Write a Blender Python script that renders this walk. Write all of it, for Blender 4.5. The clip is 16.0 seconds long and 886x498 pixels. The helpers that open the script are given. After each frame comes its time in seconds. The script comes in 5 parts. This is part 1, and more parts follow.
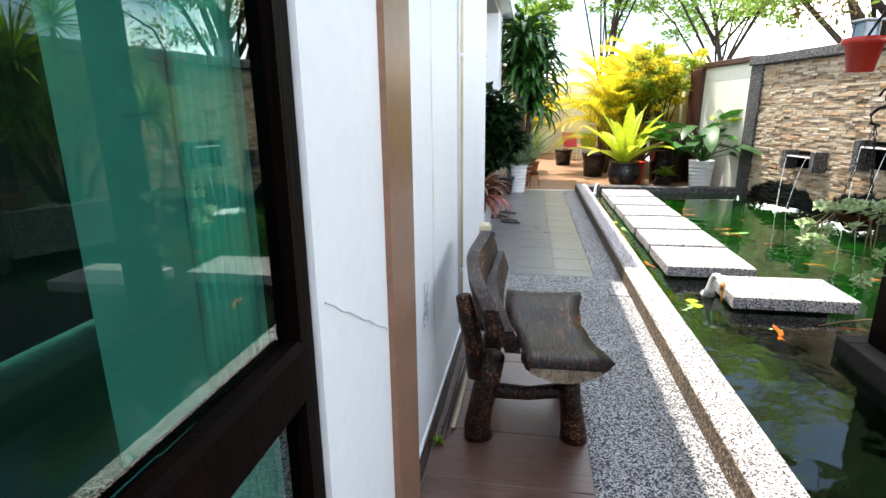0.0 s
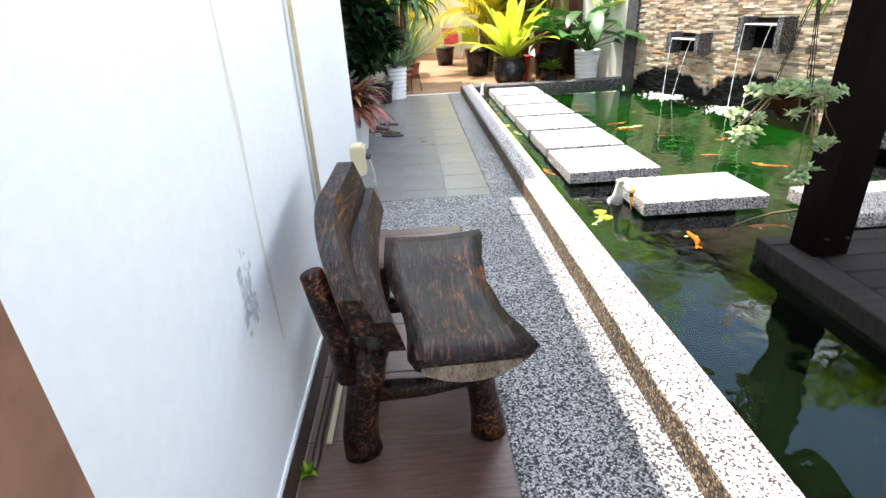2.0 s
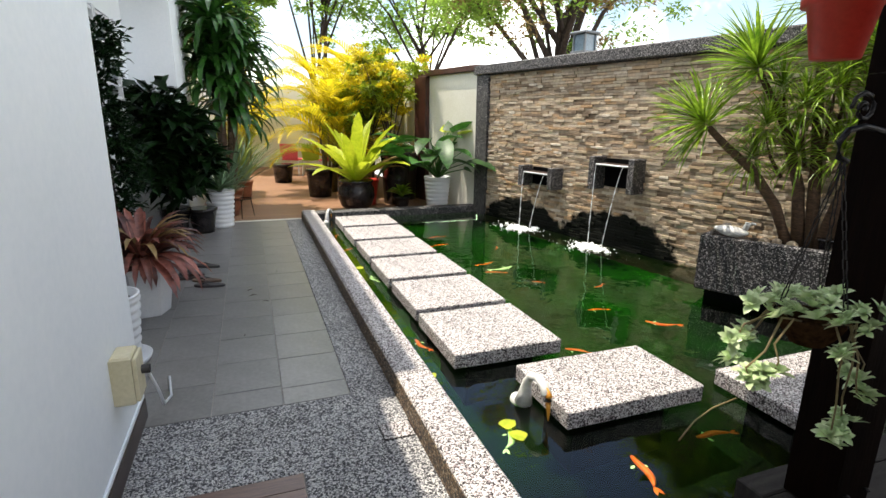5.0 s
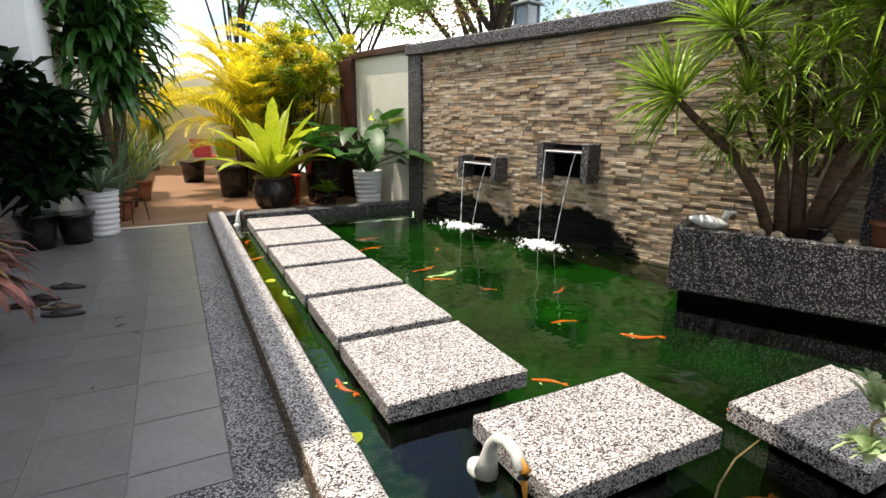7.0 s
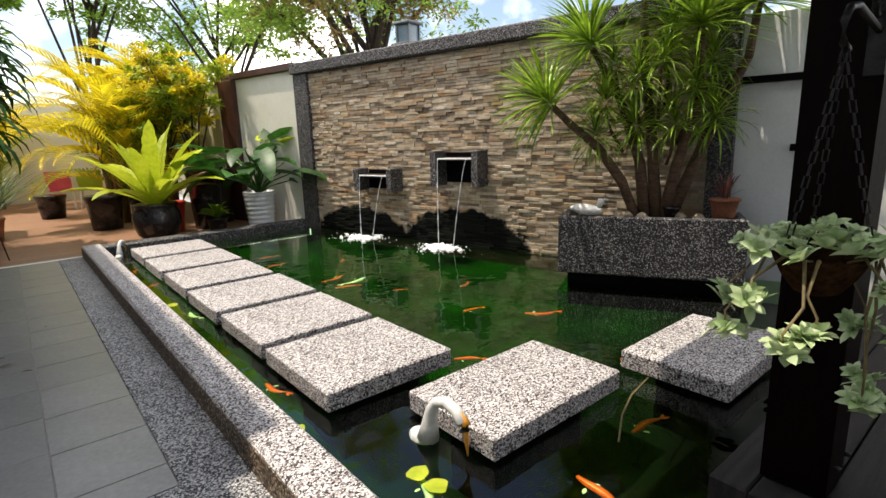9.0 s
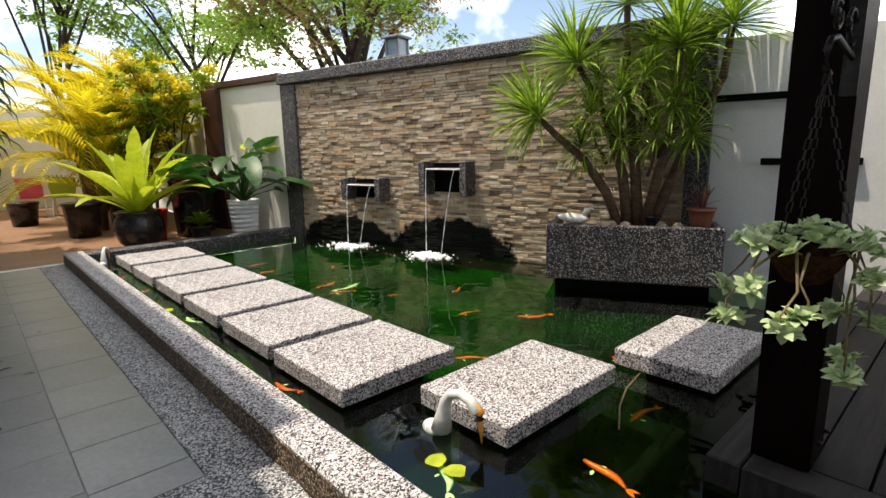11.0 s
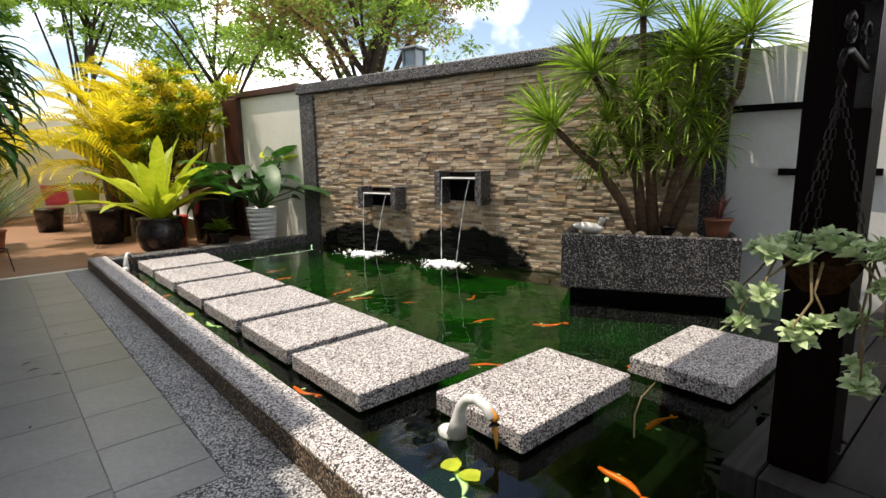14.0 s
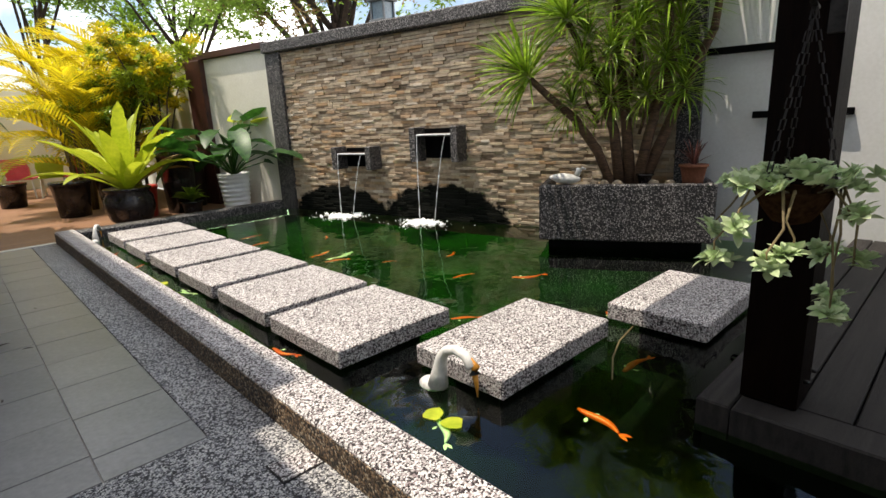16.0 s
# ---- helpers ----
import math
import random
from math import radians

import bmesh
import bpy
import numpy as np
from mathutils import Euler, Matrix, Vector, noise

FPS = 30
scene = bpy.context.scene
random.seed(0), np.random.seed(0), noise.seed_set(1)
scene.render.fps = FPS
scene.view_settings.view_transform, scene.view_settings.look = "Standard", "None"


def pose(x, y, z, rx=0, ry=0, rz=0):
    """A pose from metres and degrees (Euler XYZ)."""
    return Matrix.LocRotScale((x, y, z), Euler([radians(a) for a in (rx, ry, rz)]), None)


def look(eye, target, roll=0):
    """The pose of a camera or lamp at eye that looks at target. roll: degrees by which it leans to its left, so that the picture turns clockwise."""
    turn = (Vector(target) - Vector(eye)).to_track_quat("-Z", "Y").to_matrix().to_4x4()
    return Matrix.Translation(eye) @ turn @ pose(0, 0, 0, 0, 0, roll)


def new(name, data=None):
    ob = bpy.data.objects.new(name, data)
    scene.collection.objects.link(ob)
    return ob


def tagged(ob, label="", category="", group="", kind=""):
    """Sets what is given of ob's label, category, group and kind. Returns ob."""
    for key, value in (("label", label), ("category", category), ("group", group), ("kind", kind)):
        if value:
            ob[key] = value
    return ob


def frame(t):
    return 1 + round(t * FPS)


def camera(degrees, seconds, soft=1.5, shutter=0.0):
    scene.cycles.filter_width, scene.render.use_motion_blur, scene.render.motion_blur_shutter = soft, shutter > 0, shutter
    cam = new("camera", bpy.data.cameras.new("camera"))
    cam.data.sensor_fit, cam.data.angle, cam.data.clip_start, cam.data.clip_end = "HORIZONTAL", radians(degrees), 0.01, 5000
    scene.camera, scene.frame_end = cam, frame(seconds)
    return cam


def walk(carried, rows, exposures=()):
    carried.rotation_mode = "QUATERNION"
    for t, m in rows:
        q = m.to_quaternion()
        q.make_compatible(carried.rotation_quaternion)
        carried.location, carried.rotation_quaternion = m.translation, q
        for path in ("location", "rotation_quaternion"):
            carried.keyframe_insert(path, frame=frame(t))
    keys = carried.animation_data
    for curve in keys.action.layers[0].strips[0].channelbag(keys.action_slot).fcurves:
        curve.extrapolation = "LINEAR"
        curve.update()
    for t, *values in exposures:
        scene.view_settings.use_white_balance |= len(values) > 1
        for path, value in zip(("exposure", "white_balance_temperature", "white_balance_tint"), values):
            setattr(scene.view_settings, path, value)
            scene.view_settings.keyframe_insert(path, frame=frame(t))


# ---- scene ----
cam = camera(81.2, 16.0)
PATH = [
    (0, (-0.575, -4.36, 1.389), (-0.897, -2.455, 0.87), -0.5),
    (0.5, (-0.548, -4.156, 1.363), (-0.630, -2.252, 0.757), -1.1),
    (1, (-0.461, -3.99, 1.356), (-0.518, -2.122, 0.643), -2.2),
    (1.5, (-0.44, -3.856, 1.325), (-0.456, -2.028, 0.514), -3.1),
    (2, (-0.516, -3.629, 1.285), (-0.451, -1.82, 0.434), -3.1),
    (2.5, (-0.557, -3.426, 1.304), (-0.36, -1.618, 0.472), -2.9),
    (3, (-0.446, -3.202, 1.321), (-0.077, -1.389, 0.561), -1.8),
    (3.5, (-0.385, -3.069, 1.354), (0.142, -1.259, 0.686), -0.8),
    (4, (-0.463, -2.887, 1.396), (0.18, -1.085, 0.813), 0.6),
    (6.5, (-0.151, -1.817, 1.346), (0.553, 0.001, 0.897), 1.4),
    (7, (-0.076, -1.724, 1.237), (0.816, -0.003, 0.746), 0.5),
    (7.5, (-0.094, -1.768, 1.039), (0.977, -0.158, 0.531), 0.2),
    (8, (-0.243, -1.774, 1.083), (0.892, -0.212, 0.562), -1.0),
    (8.5, (-0.3, -1.815, 1.129), (0.862, -0.256, 0.661), -1.9),
    (9, (-0.295, -1.829, 1.15), (0.955, -0.326, 0.73), -1.9),
    (11.5, (-0.547, -1.818, 1.137), (0.79, -0.38, 0.761), -1.1),
    (12, (-0.554, -1.809, 1.146), (0.765, -0.351, 0.781), -0.5),
    (12.5, (-0.551, -1.824, 1.149), (0.756, -0.346, 0.818), -0.6),
    (13, (-0.548, -1.843, 1.149), (0.735, -0.337, 0.851), -0.7),
    (13.5, (-0.554, -1.843, 1.154), (0.722, -0.332, 0.854), -0.7),
    (14, (-0.543, -1.844, 1.14), (0.759, -0.365, 0.797), -0.9),
    (14.5, (-0.543, -1.841, 1.136), (0.785, -0.394, 0.76), -1.4),
    (15, (-0.538, -1.844, 1.134), (0.782, -0.395, 0.735), -1.9),
    (15.5, (-0.527, -1.83, 1.115), (0.788, -0.389, 0.674), -2.5),
    (16, (-0.504, -1.842, 1.087), (0.826, -0.43, 0.601), -2.9),
]
EXPOSE = [(0, 1.6, 6600, 10), (0.5, 1.62, 6600, 10), (1.5, 2.05, 6650, 10), (2.5, 1.95, 6650, 10), (3, 1.9, 6700, 10), (3.5, 1.42, 6800, 10), (4.2, 1.05, 6900, 10), (6.5, 0.8, 7100, 11), (8, 0.62, 7150, 12), (11, 0.54, 7150, 12), (16, 0.54, 7150, 12)]
walk(cam, [(t, look(eye, target, roll)) for t, eye, target, roll in PATH], EXPOSE)

# ---- light ----
SUN_TO = Vector((-0.24, 0.20, 1.0))
wd = bpy.data.worlds.new("sky_world")
scene.world = wd
wd.use_nodes = True
wn, wl = wd.node_tree.nodes, wd.node_tree.links
sky = wn.new("ShaderNodeTexSky")
sky.sky_type, sky.sun_disc = "NISHITA", False
sky.sun_elevation, sky.sun_rotation = math.asin(SUN_TO.normalized().z), math.atan2(SUN_TO.x, SUN_TO.y)
wco = wn.new("ShaderNodeTexCoord")
wno = wn.new("ShaderNodeTexNoise")
wno.inputs["Scale"].default_value, wno.inputs["Detail"].default_value = 3.2, 6.0
wra = wn.new("ShaderNodeValToRGB")
wra.color_ramp.elements[0].position, wra.color_ramp.elements[1].position = 0.48, 0.63
wmi = wn.new("ShaderNodeMix")
wmi.data_type = "RGBA"
wmi.inputs[7].default_value = (17.0, 17.4, 18.0, 1)
wl.new(wco.outputs["Generated"], wno.inputs["Vector"])
wl.new(wno.outputs["Fac"], wra.inputs["Fac"])
wl.new(wra.outputs["Color"], wmi.inputs[0])
wl.new(sky.outputs["Color"], wmi.inputs[6])
wl.new(wmi.outputs[2], wn["Background"].inputs["Color"])
wn["Background"].inputs["Strength"].default_value = 0.15
sun_data = bpy.data.lights.new("sun", "SUN")
sun_data.energy, sun_data.angle, sun_data.color = 3.6, radians(0.5), (1.0, 0.95, 0.86)
sun_ob = new("sun", sun_data)
sun_ob.matrix_world = look(SUN_TO * 30, (0, 0, 0))


# ---- materials ----
def ramp(nt, stops):
    r = nt.nodes.new("ShaderNodeValToRGB")
    el = r.color_ramp.elements
    while len(el) < len(stops):
        el.new(0.5)
    for e, (p, c) in zip(el, stops):
        e.position, e.color = p, (*c, 1)
    return r


def base_mat(name):
    m = bpy.data.materials.new(name)
    m.use_nodes = True
    nt = m.node_tree
    return m, nt, nt.nodes["Principled BSDF"]


def noise_node(nt, scale, detail=4.0, rough=0.6, stretch=(1, 1, 1), src="Object"):
    tc = nt.nodes.new("ShaderNodeTexCoord")
    mp = nt.nodes.new("ShaderNodeMapping")
    mp.inputs["Scale"].default_value = stretch
    n = nt.nodes.new("ShaderNodeTexNoise")
    n.inputs["Scale"].default_value, n.inputs["Detail"].default_value, n.inputs["Roughness"].default_value = scale, detail, rough
    nt.links.new(tc.outputs[src], mp.inputs["Vector"])
    nt.links.new(mp.outputs["Vector"], n.inputs["Vector"])
    return n


def add_bump(nt, b, src, strength, dist):
    bu = nt.nodes.new("ShaderNodeBump")
    bu.inputs["Strength"].default_value, bu.inputs["Distance"].default_value = strength, dist
    nt.links.new(src, bu.inputs["Height"])
    nt.links.new(bu.outputs["Normal"], b.inputs["Normal"])


def mat(name, dark, light, rough=0.6, scale=8.0, bump=0.2, fine=60.0, metal=0.0, stretch=(1, 1, 1), vary=0.0, thin=0.0, island=False, coat=0.0):
    """Two-scale noise colour between dark and light, with fine bump; vary shifts the value piece by piece."""
    m, nt, b = base_mat(name)
    n1, n2 = noise_node(nt, scale, 5, 0.6, stretch), noise_node(nt, fine, 3, 0.6, stretch)
    mx = nt.nodes.new("ShaderNodeMath")
    mx.operation = "MULTIPLY_ADD"
    nt.links.new(n2.outputs["Fac"], mx.inputs[0])
    mx.inputs[1].default_value = 0.45
    ad = nt.nodes.new("ShaderNodeMath")
    ad.operation = "MULTIPLY"
    nt.links.new(n1.outputs["Fac"], ad.inputs[0])
    ad.inputs[1].default_value = 0.6
    nt.links.new(ad.outputs[0], mx.inputs[2])
    r = ramp(nt, [(0.36, dark), (0.66, light)])
    nt.links.new(mx.outputs[0], r.inputs["Fac"])
    col = r.outputs["Color"]
    if vary:
        if island:
            g = nt.nodes.new("ShaderNodeNewGeometry")
            rnd = g.outputs["Random Per Island"]
        else:
            rnd = nt.nodes.new("ShaderNodeObjectInfo").outputs["Random"]
        hs = nt.nodes.new("ShaderNodeHueSaturation")
        mr = nt.nodes.new("ShaderNodeMapRange")
        mr.inputs["To Min"].default_value, mr.inputs["To Max"].default_value = 1 - vary, 1 + vary
        nt.links.new(rnd, mr.inputs["Value"])
        nt.links.new(mr.outputs["Result"], hs.inputs["Value"])
        nt.links.new(col, hs.inputs["Color"])
        col = hs.outputs["Color"]
    nt.links.new(col, b.inputs["Base Color"])
    b.inputs["Roughness"].default_value, b.inputs["Metallic"].default_value = rough, metal
    b.inputs["Coat Weight"].default_value = coat
    if bump:
        add_bump(nt, b, mx.outputs[0], bump, 0.01)
    if thin:
        tr = nt.nodes.new("ShaderNodeBsdfTranslucent")
        nt.links.new(col, tr.inputs["Color"])
        ms = nt.nodes.new("ShaderNodeMixShader")
        ms.inputs["Fac"].default_value = thin
        nt.links.new(b.outputs["BSDF"], ms.inputs[1])
        nt.links.new(tr.outputs["BSDF"], ms.inputs[2])
        nt.links.new(ms.outputs["Shader"], nt.nodes["Material Output"].inputs["Surface"])
    return m


def pebble_mat(name, cell=105.0, stops=None, bump=0.6):
    m, nt, b = base_mat(name)
    tc = nt.nodes.new("ShaderNodeTexCoord")
    v = nt.nodes.new("ShaderNodeTexVoronoi")
    v.inputs["Scale"].default_value = cell
    nt.links.new(tc.outputs["Object"], v.inputs["Vector"])
    sp = nt.nodes.new("ShaderNodeSeparateColor")
    nt.links.new(v.outputs["Color"], sp.inputs["Color"])
    r = ramp(nt, stops)
    r.color_ramp.interpolation = "CONSTANT"
    nt.links.new(sp.outputs["Red"], r.inputs["Fac"])
    d = nt.nodes.new("ShaderNodeMapRange")
    d.inputs["From Min"].default_value, d.inputs["From Max"].default_value = 0.35, 0.75
    d.inputs["To Min"].default_value, d.inputs["To Max"].default_value = 1.0, 0.5
    nt.links.new(v.outputs["Distance"], d.inputs["Value"])
    big = noise_node(nt, 2.5, 4)
    br = nt.nodes.new("ShaderNodeMapRange")
    br.inputs["From Min"].default_value, br.inputs["From Max"].default_value = 0.3, 0.7
    br.inputs["To Min"].default_value, br.inputs["To Max"].default_value = 0.8, 1.12
    nt.links.new(big.outputs["Fac"], br.inputs["Value"])
    mu = nt.nodes.new("ShaderNodeMath")
    mu.operation = "MULTIPLY"
    nt.links.new(d.outputs["Result"], mu.inputs[0])
    nt.links.new(br.outputs["Result"], mu.inputs[1])
    hs = nt.nodes.new("ShaderNodeHueSaturation")
    nt.links.new(mu.outputs[0], hs.inputs["Value"])
    nt.links.new(r.outputs["Color"], hs.inputs["Color"])
    nt.links.new(hs.outputs["Color"], b.inputs["Base Color"])
    b.inputs["Roughness"].default_value = 0.6
    inv = nt.nodes.new("ShaderNodeMath")
    inv.operation = "SUBTRACT"
    inv.inputs[0].default_value = 1.0
    nt.links.new(v.outputs["Distance"], inv.inputs[1])
    add_bump(nt, b, inv.outputs[0], bump, 0.006)
    return m


M_PEB = pebble_mat("pebble_wash", 155, [(0.0, (0.022, 0.022, 0.028)), (0.36, (0.17, 0.17, 0.18)), (0.45, (0.33, 0.33, 0.34)), (0.66, (0.58, 0.57, 0.55))])
M_PEBW = pebble_mat("pebble_wash_pale", 165, [(0.0, (0.028, 0.018, 0.02)), (0.28, (0.30, 0.24, 0.24)), (0.42, (0.50, 0.46, 0.45)), (0.62, (0.80, 0.77, 0.75))])
M_PEBD = pebble_mat("pebble_wash_dark", 130, [(0.0, (0.012, 0.012, 0.013)), (0.50, (0.06, 0.055, 0.058)), (0.68, (0.17, 0.155, 0.155)), (0.86, (0.38, 0.36, 0.35))])
M_PEBB = pebble_mat("pebble_wash_brown", 120, [(0.0, (0.02, 0.013, 0.008)), (0.35, (0.10, 0.06, 0.03)), (0.65, (0.24, 0.15, 0.08)), (0.88, (0.45, 0.36, 0.25))])
M_WHITE = mat("white_wall_paint", (0.78, 0.82, 0.85), (0.85, 0.88, 0.90), 0.55, 1.3, 0.05, 30)
M_CREAM = mat("cream_wall_paint", (0.62, 0.60, 0.50), (0.74, 0.72, 0.64), 0.7, 1.5, 0.08, 40)
M_GREYW = mat("grey_white_wall_paint", (0.70, 0.70, 0.66), (0.80, 0.80, 0.77), 0.7, 1.5, 0.08, 40)
M_TAN = mat("brown_wall_tile", (0.17, 0.085, 0.05), (0.26, 0.135, 0.085), 0.35, 3.0, 0.03, 30)
M_GTILE = mat("grey_floor_tile", (0.13, 0.127, 0.122), (0.21, 0.203, 0.195), 0.33, 3.0, 0.06, 45, vary=0.10)
M_GROUT = mat("grout", (0.22, 0.2, 0.18), (0.36, 0.33, 0.3), 0.9, 6.0, 0.2, 60)
M_BTILE = mat("brown_wood_look_tile", (0.075, 0.04, 0.03), (0.16, 0.09, 0.065), 0.33, 6.0, 0.05, 30, stretch=(1.0, 14, 1), vary=0.08)
M_SKIRT = mat("dark_skirting_tile", (0.03, 0.018, 0.014), (0.06, 0.035, 0.03), 0.35, 6.0, 0.05)
# Black paint, and the shade painted under slabs, deck and planter.
M_BLACK = mat("black_paint_and_shade", (0.0015, 0.0015, 0.002), (0.005, 0.005, 0.005), 0.5, 9, 0.05)
M_POST = mat("dark_stained_timber", (0.0015, 0.0007, 0.0005), (0.006, 0.0026, 0.0015), 0.5, 4, 0.25, 30, stretch=(6, 6, 0.5))
# Grey-brown boards with the pavilion roof's shade darkened into their colour.
M_DECK = mat("shade_darkened_deck_board", (0.014, 0.013, 0.013), (0.038, 0.034, 0.032), 0.55, 3, 0.35, 50, stretch=(0.6, 14, 4), vary=0.12)
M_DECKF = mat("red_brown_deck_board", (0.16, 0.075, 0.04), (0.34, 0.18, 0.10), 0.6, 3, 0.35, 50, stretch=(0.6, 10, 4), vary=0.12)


def pond_mat():
    """Algae-green lining, blackened towards the deck end in place of shade and depth."""
    m, nt, b = base_mat("algae_lining_and_shade")
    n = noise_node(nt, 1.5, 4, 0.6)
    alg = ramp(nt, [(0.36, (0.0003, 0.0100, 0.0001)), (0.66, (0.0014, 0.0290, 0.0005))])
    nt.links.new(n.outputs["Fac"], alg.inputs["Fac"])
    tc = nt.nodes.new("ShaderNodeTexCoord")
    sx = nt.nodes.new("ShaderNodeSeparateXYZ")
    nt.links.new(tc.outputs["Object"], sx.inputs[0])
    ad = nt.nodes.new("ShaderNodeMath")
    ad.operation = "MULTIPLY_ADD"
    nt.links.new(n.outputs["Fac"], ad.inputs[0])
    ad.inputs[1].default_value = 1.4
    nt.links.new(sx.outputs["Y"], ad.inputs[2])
    # Blend along y to near-black: the shaded, deep-looking water put into the colour.
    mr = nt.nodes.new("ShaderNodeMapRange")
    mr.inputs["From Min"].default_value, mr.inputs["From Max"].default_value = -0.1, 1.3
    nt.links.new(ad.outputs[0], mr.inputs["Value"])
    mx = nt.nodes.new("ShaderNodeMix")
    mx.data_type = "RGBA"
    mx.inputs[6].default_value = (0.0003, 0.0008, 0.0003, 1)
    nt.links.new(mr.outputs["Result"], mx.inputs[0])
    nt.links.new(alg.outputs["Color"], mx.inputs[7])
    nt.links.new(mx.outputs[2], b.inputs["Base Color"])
    b.inputs["Roughness"].default_value = 0.9
    b.inputs["Specular IOR Level"].default_value = 0.1
    return m


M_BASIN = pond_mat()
M_ORANGE = mat("orange_koi_skin", (0.78, 0.045, 0.006), (0.92, 0.11, 0.012), 0.35, 9, 0.05)
M_KWHITE = mat("white_koi_skin", (0.7, 0.62, 0.45), (0.85, 0.8, 0.7), 0.35, 9, 0.05)
def log_wood():
    """Dark varnished log wood with wandering pale and orange grain lines along its length."""
    m, nt, b = base_mat("glossy_brown_log_wood")
    warp = noise_node(nt, 5.0, 3, 0.5, (1.0, 0.5, 1.0))
    tc = nt.nodes.new("ShaderNodeTexCoord")
    mv = nt.nodes.new("ShaderNodeVectorMath")
    mv.operation = "MULTIPLY_ADD"
    nt.links.new(warp.outputs["Color"], mv.inputs[0])
    mv.inputs[1].default_value = (0.10, 0.05, 0.10)
    nt.links.new(tc.outputs["Object"], mv.inputs[2])
    mp = nt.nodes.new("ShaderNodeMapping")
    mp.inputs["Scale"].default_value = (1.0, 0.07, 1.0)
    nt.links.new(mv.outputs["Vector"], mp.inputs["Vector"])
    n = nt.nodes.new("ShaderNodeTexNoise")
    n.inputs["Scale"].default_value, n.inputs["Detail"].default_value, n.inputs["Roughness"].default_value = 85.0, 3.0, 0.7
    nt.links.new(mp.outputs["Vector"], n.inputs["Vector"])
    grain = ramp(nt, [(0.41, (0.003, 0.0015, 0.0012)), (0.51, (0.020, 0.008, 0.005)), (0.59, (0.085, 0.036, 0.017)), (0.69, (0.20, 0.10, 0.05))])
    nt.links.new(n.outputs["Fac"], grain.inputs["Fac"])
    big = noise_node(nt, 6.0, 4, 0.6, (1.0, 0.5, 1.0))
    worn = ramp(nt, [(0.52, (0.55, 0.55, 0.6)), (0.66, (1.7, 1.3, 0.95))])
    nt.links.new(big.outputs["Fac"], worn.inputs["Fac"])
    mx = nt.nodes.new("ShaderNodeMix")
    mx.data_type, mx.blend_type = "RGBA", "MULTIPLY"
    mx.inputs[0].default_value = 1.0
    nt.links.new(grain.outputs["Color"], mx.inputs[6])
    nt.links.new(worn.outputs["Color"], mx.inputs[7])
    nt.links.new(mx.outputs[2], b.inputs["Base Color"])
    b.inputs["Roughness"].default_value = 0.42
    b.inputs["Specular IOR Level"].default_value = 0.22
    add_bump(nt, b, n.outputs["Fac"], 0.7, 0.006)
    return m


M_WOOD = log_wood()
M_WOODP = mat("pale_worn_log_wood", (0.05, 0.03, 0.018), (0.34, 0.27, 0.19), 0.5, 9, 0.6, 40, stretch=(4, 2, 2))
M_PLASTW = mat("white_plastic", (0.68, 0.70, 0.72), (0.80, 0.81, 0.82), 0.35, 3, 0.02)
M_BEIGE = mat("aged_beige_plastic", (0.50, 0.45, 0.28), (0.64, 0.58, 0.40), 0.5, 6, 0.05)
M_TERRA = mat("terracotta", (0.20, 0.065, 0.03), (0.34, 0.13, 0.07), 0.75, 7, 0.2)
M_REDP = mat("red_plastic", (0.40, 0.02, 0.012), (0.55, 0.04, 0.025), 0.4, 6, 0.03)
M_PINK = mat("pink_plastic", (0.60, 0.06, 0.10), (0.75, 0.12, 0.18), 0.4, 6, 0.03)
M_LIME = mat("lime_plastic", (0.35, 0.55, 0.03), (0.45, 0.68, 0.06), 0.4, 6, 0.03)
M_BLACKP = mat("black_glazed_pot", (0.008, 0.007, 0.008), (0.025, 0.02, 0.02), 0.22, 6, 0.1)
M_SOIL = mat("potting_soil", (0.02, 0.012, 0.008), (0.07, 0.045, 0.03), 0.95, 20, 0.6)
M_BARK = mat("grey_brown_bark", (0.05, 0.03, 0.02), (0.20, 0.13, 0.09), 0.85, 12, 0.7, 40, stretch=(1, 1, 3))
M_BARKD = mat("dark_bark", (0.02, 0.014, 0.012), (0.08, 0.055, 0.045), 0.85, 12, 0.6)
M_GRN = mat("green_strap_leaf", (0.07, 0.17, 0.012), (0.36, 0.52, 0.05), 0.3, 5, 0.05, 20, vary=0.45, thin=0.35, island=True)
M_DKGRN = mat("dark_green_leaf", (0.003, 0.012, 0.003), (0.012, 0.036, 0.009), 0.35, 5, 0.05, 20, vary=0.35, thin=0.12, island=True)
M_MIDG = mat("glossy_green_leaf", (0.012, 0.055, 0.008), (0.045, 0.15, 0.022), 0.28, 5, 0.05, 20, vary=0.3, thin=0.25, island=True)
M_FERN = mat("bright_yellow_green_leaf", (0.34, 0.44, 0.02), (0.62, 0.68, 0.05), 0.4, 4, 0.1, 25, vary=0.2, thin=0.4)
M_PHIL = mat("broad_green_leaf", (0.008, 0.048, 0.007), (0.05, 0.16, 0.022), 0.45, 5, 0.08, 20, vary=0.4, thin=0.3)
M_YELG = mat("yellow_palm_leaflet", (0.40, 0.38, 0.015), (0.80, 0.62, 0.03), 0.5, 3, 0.05, 20, vary=0.35, thin=0.5, island=True)
M_YGRN = mat("yellow_green_small_leaf", (0.16, 0.25, 0.015), (0.36, 0.42, 0.03), 0.5, 3, 0.05, 20, vary=0.4, thin=0.45, island=True)
M_TREEL = mat("tree_leaf", (0.16, 0.30, 0.04), (0.36, 0.52, 0.09), 0.5, 2, 0.05, 20, vary=0.45, thin=0.55, island=True)
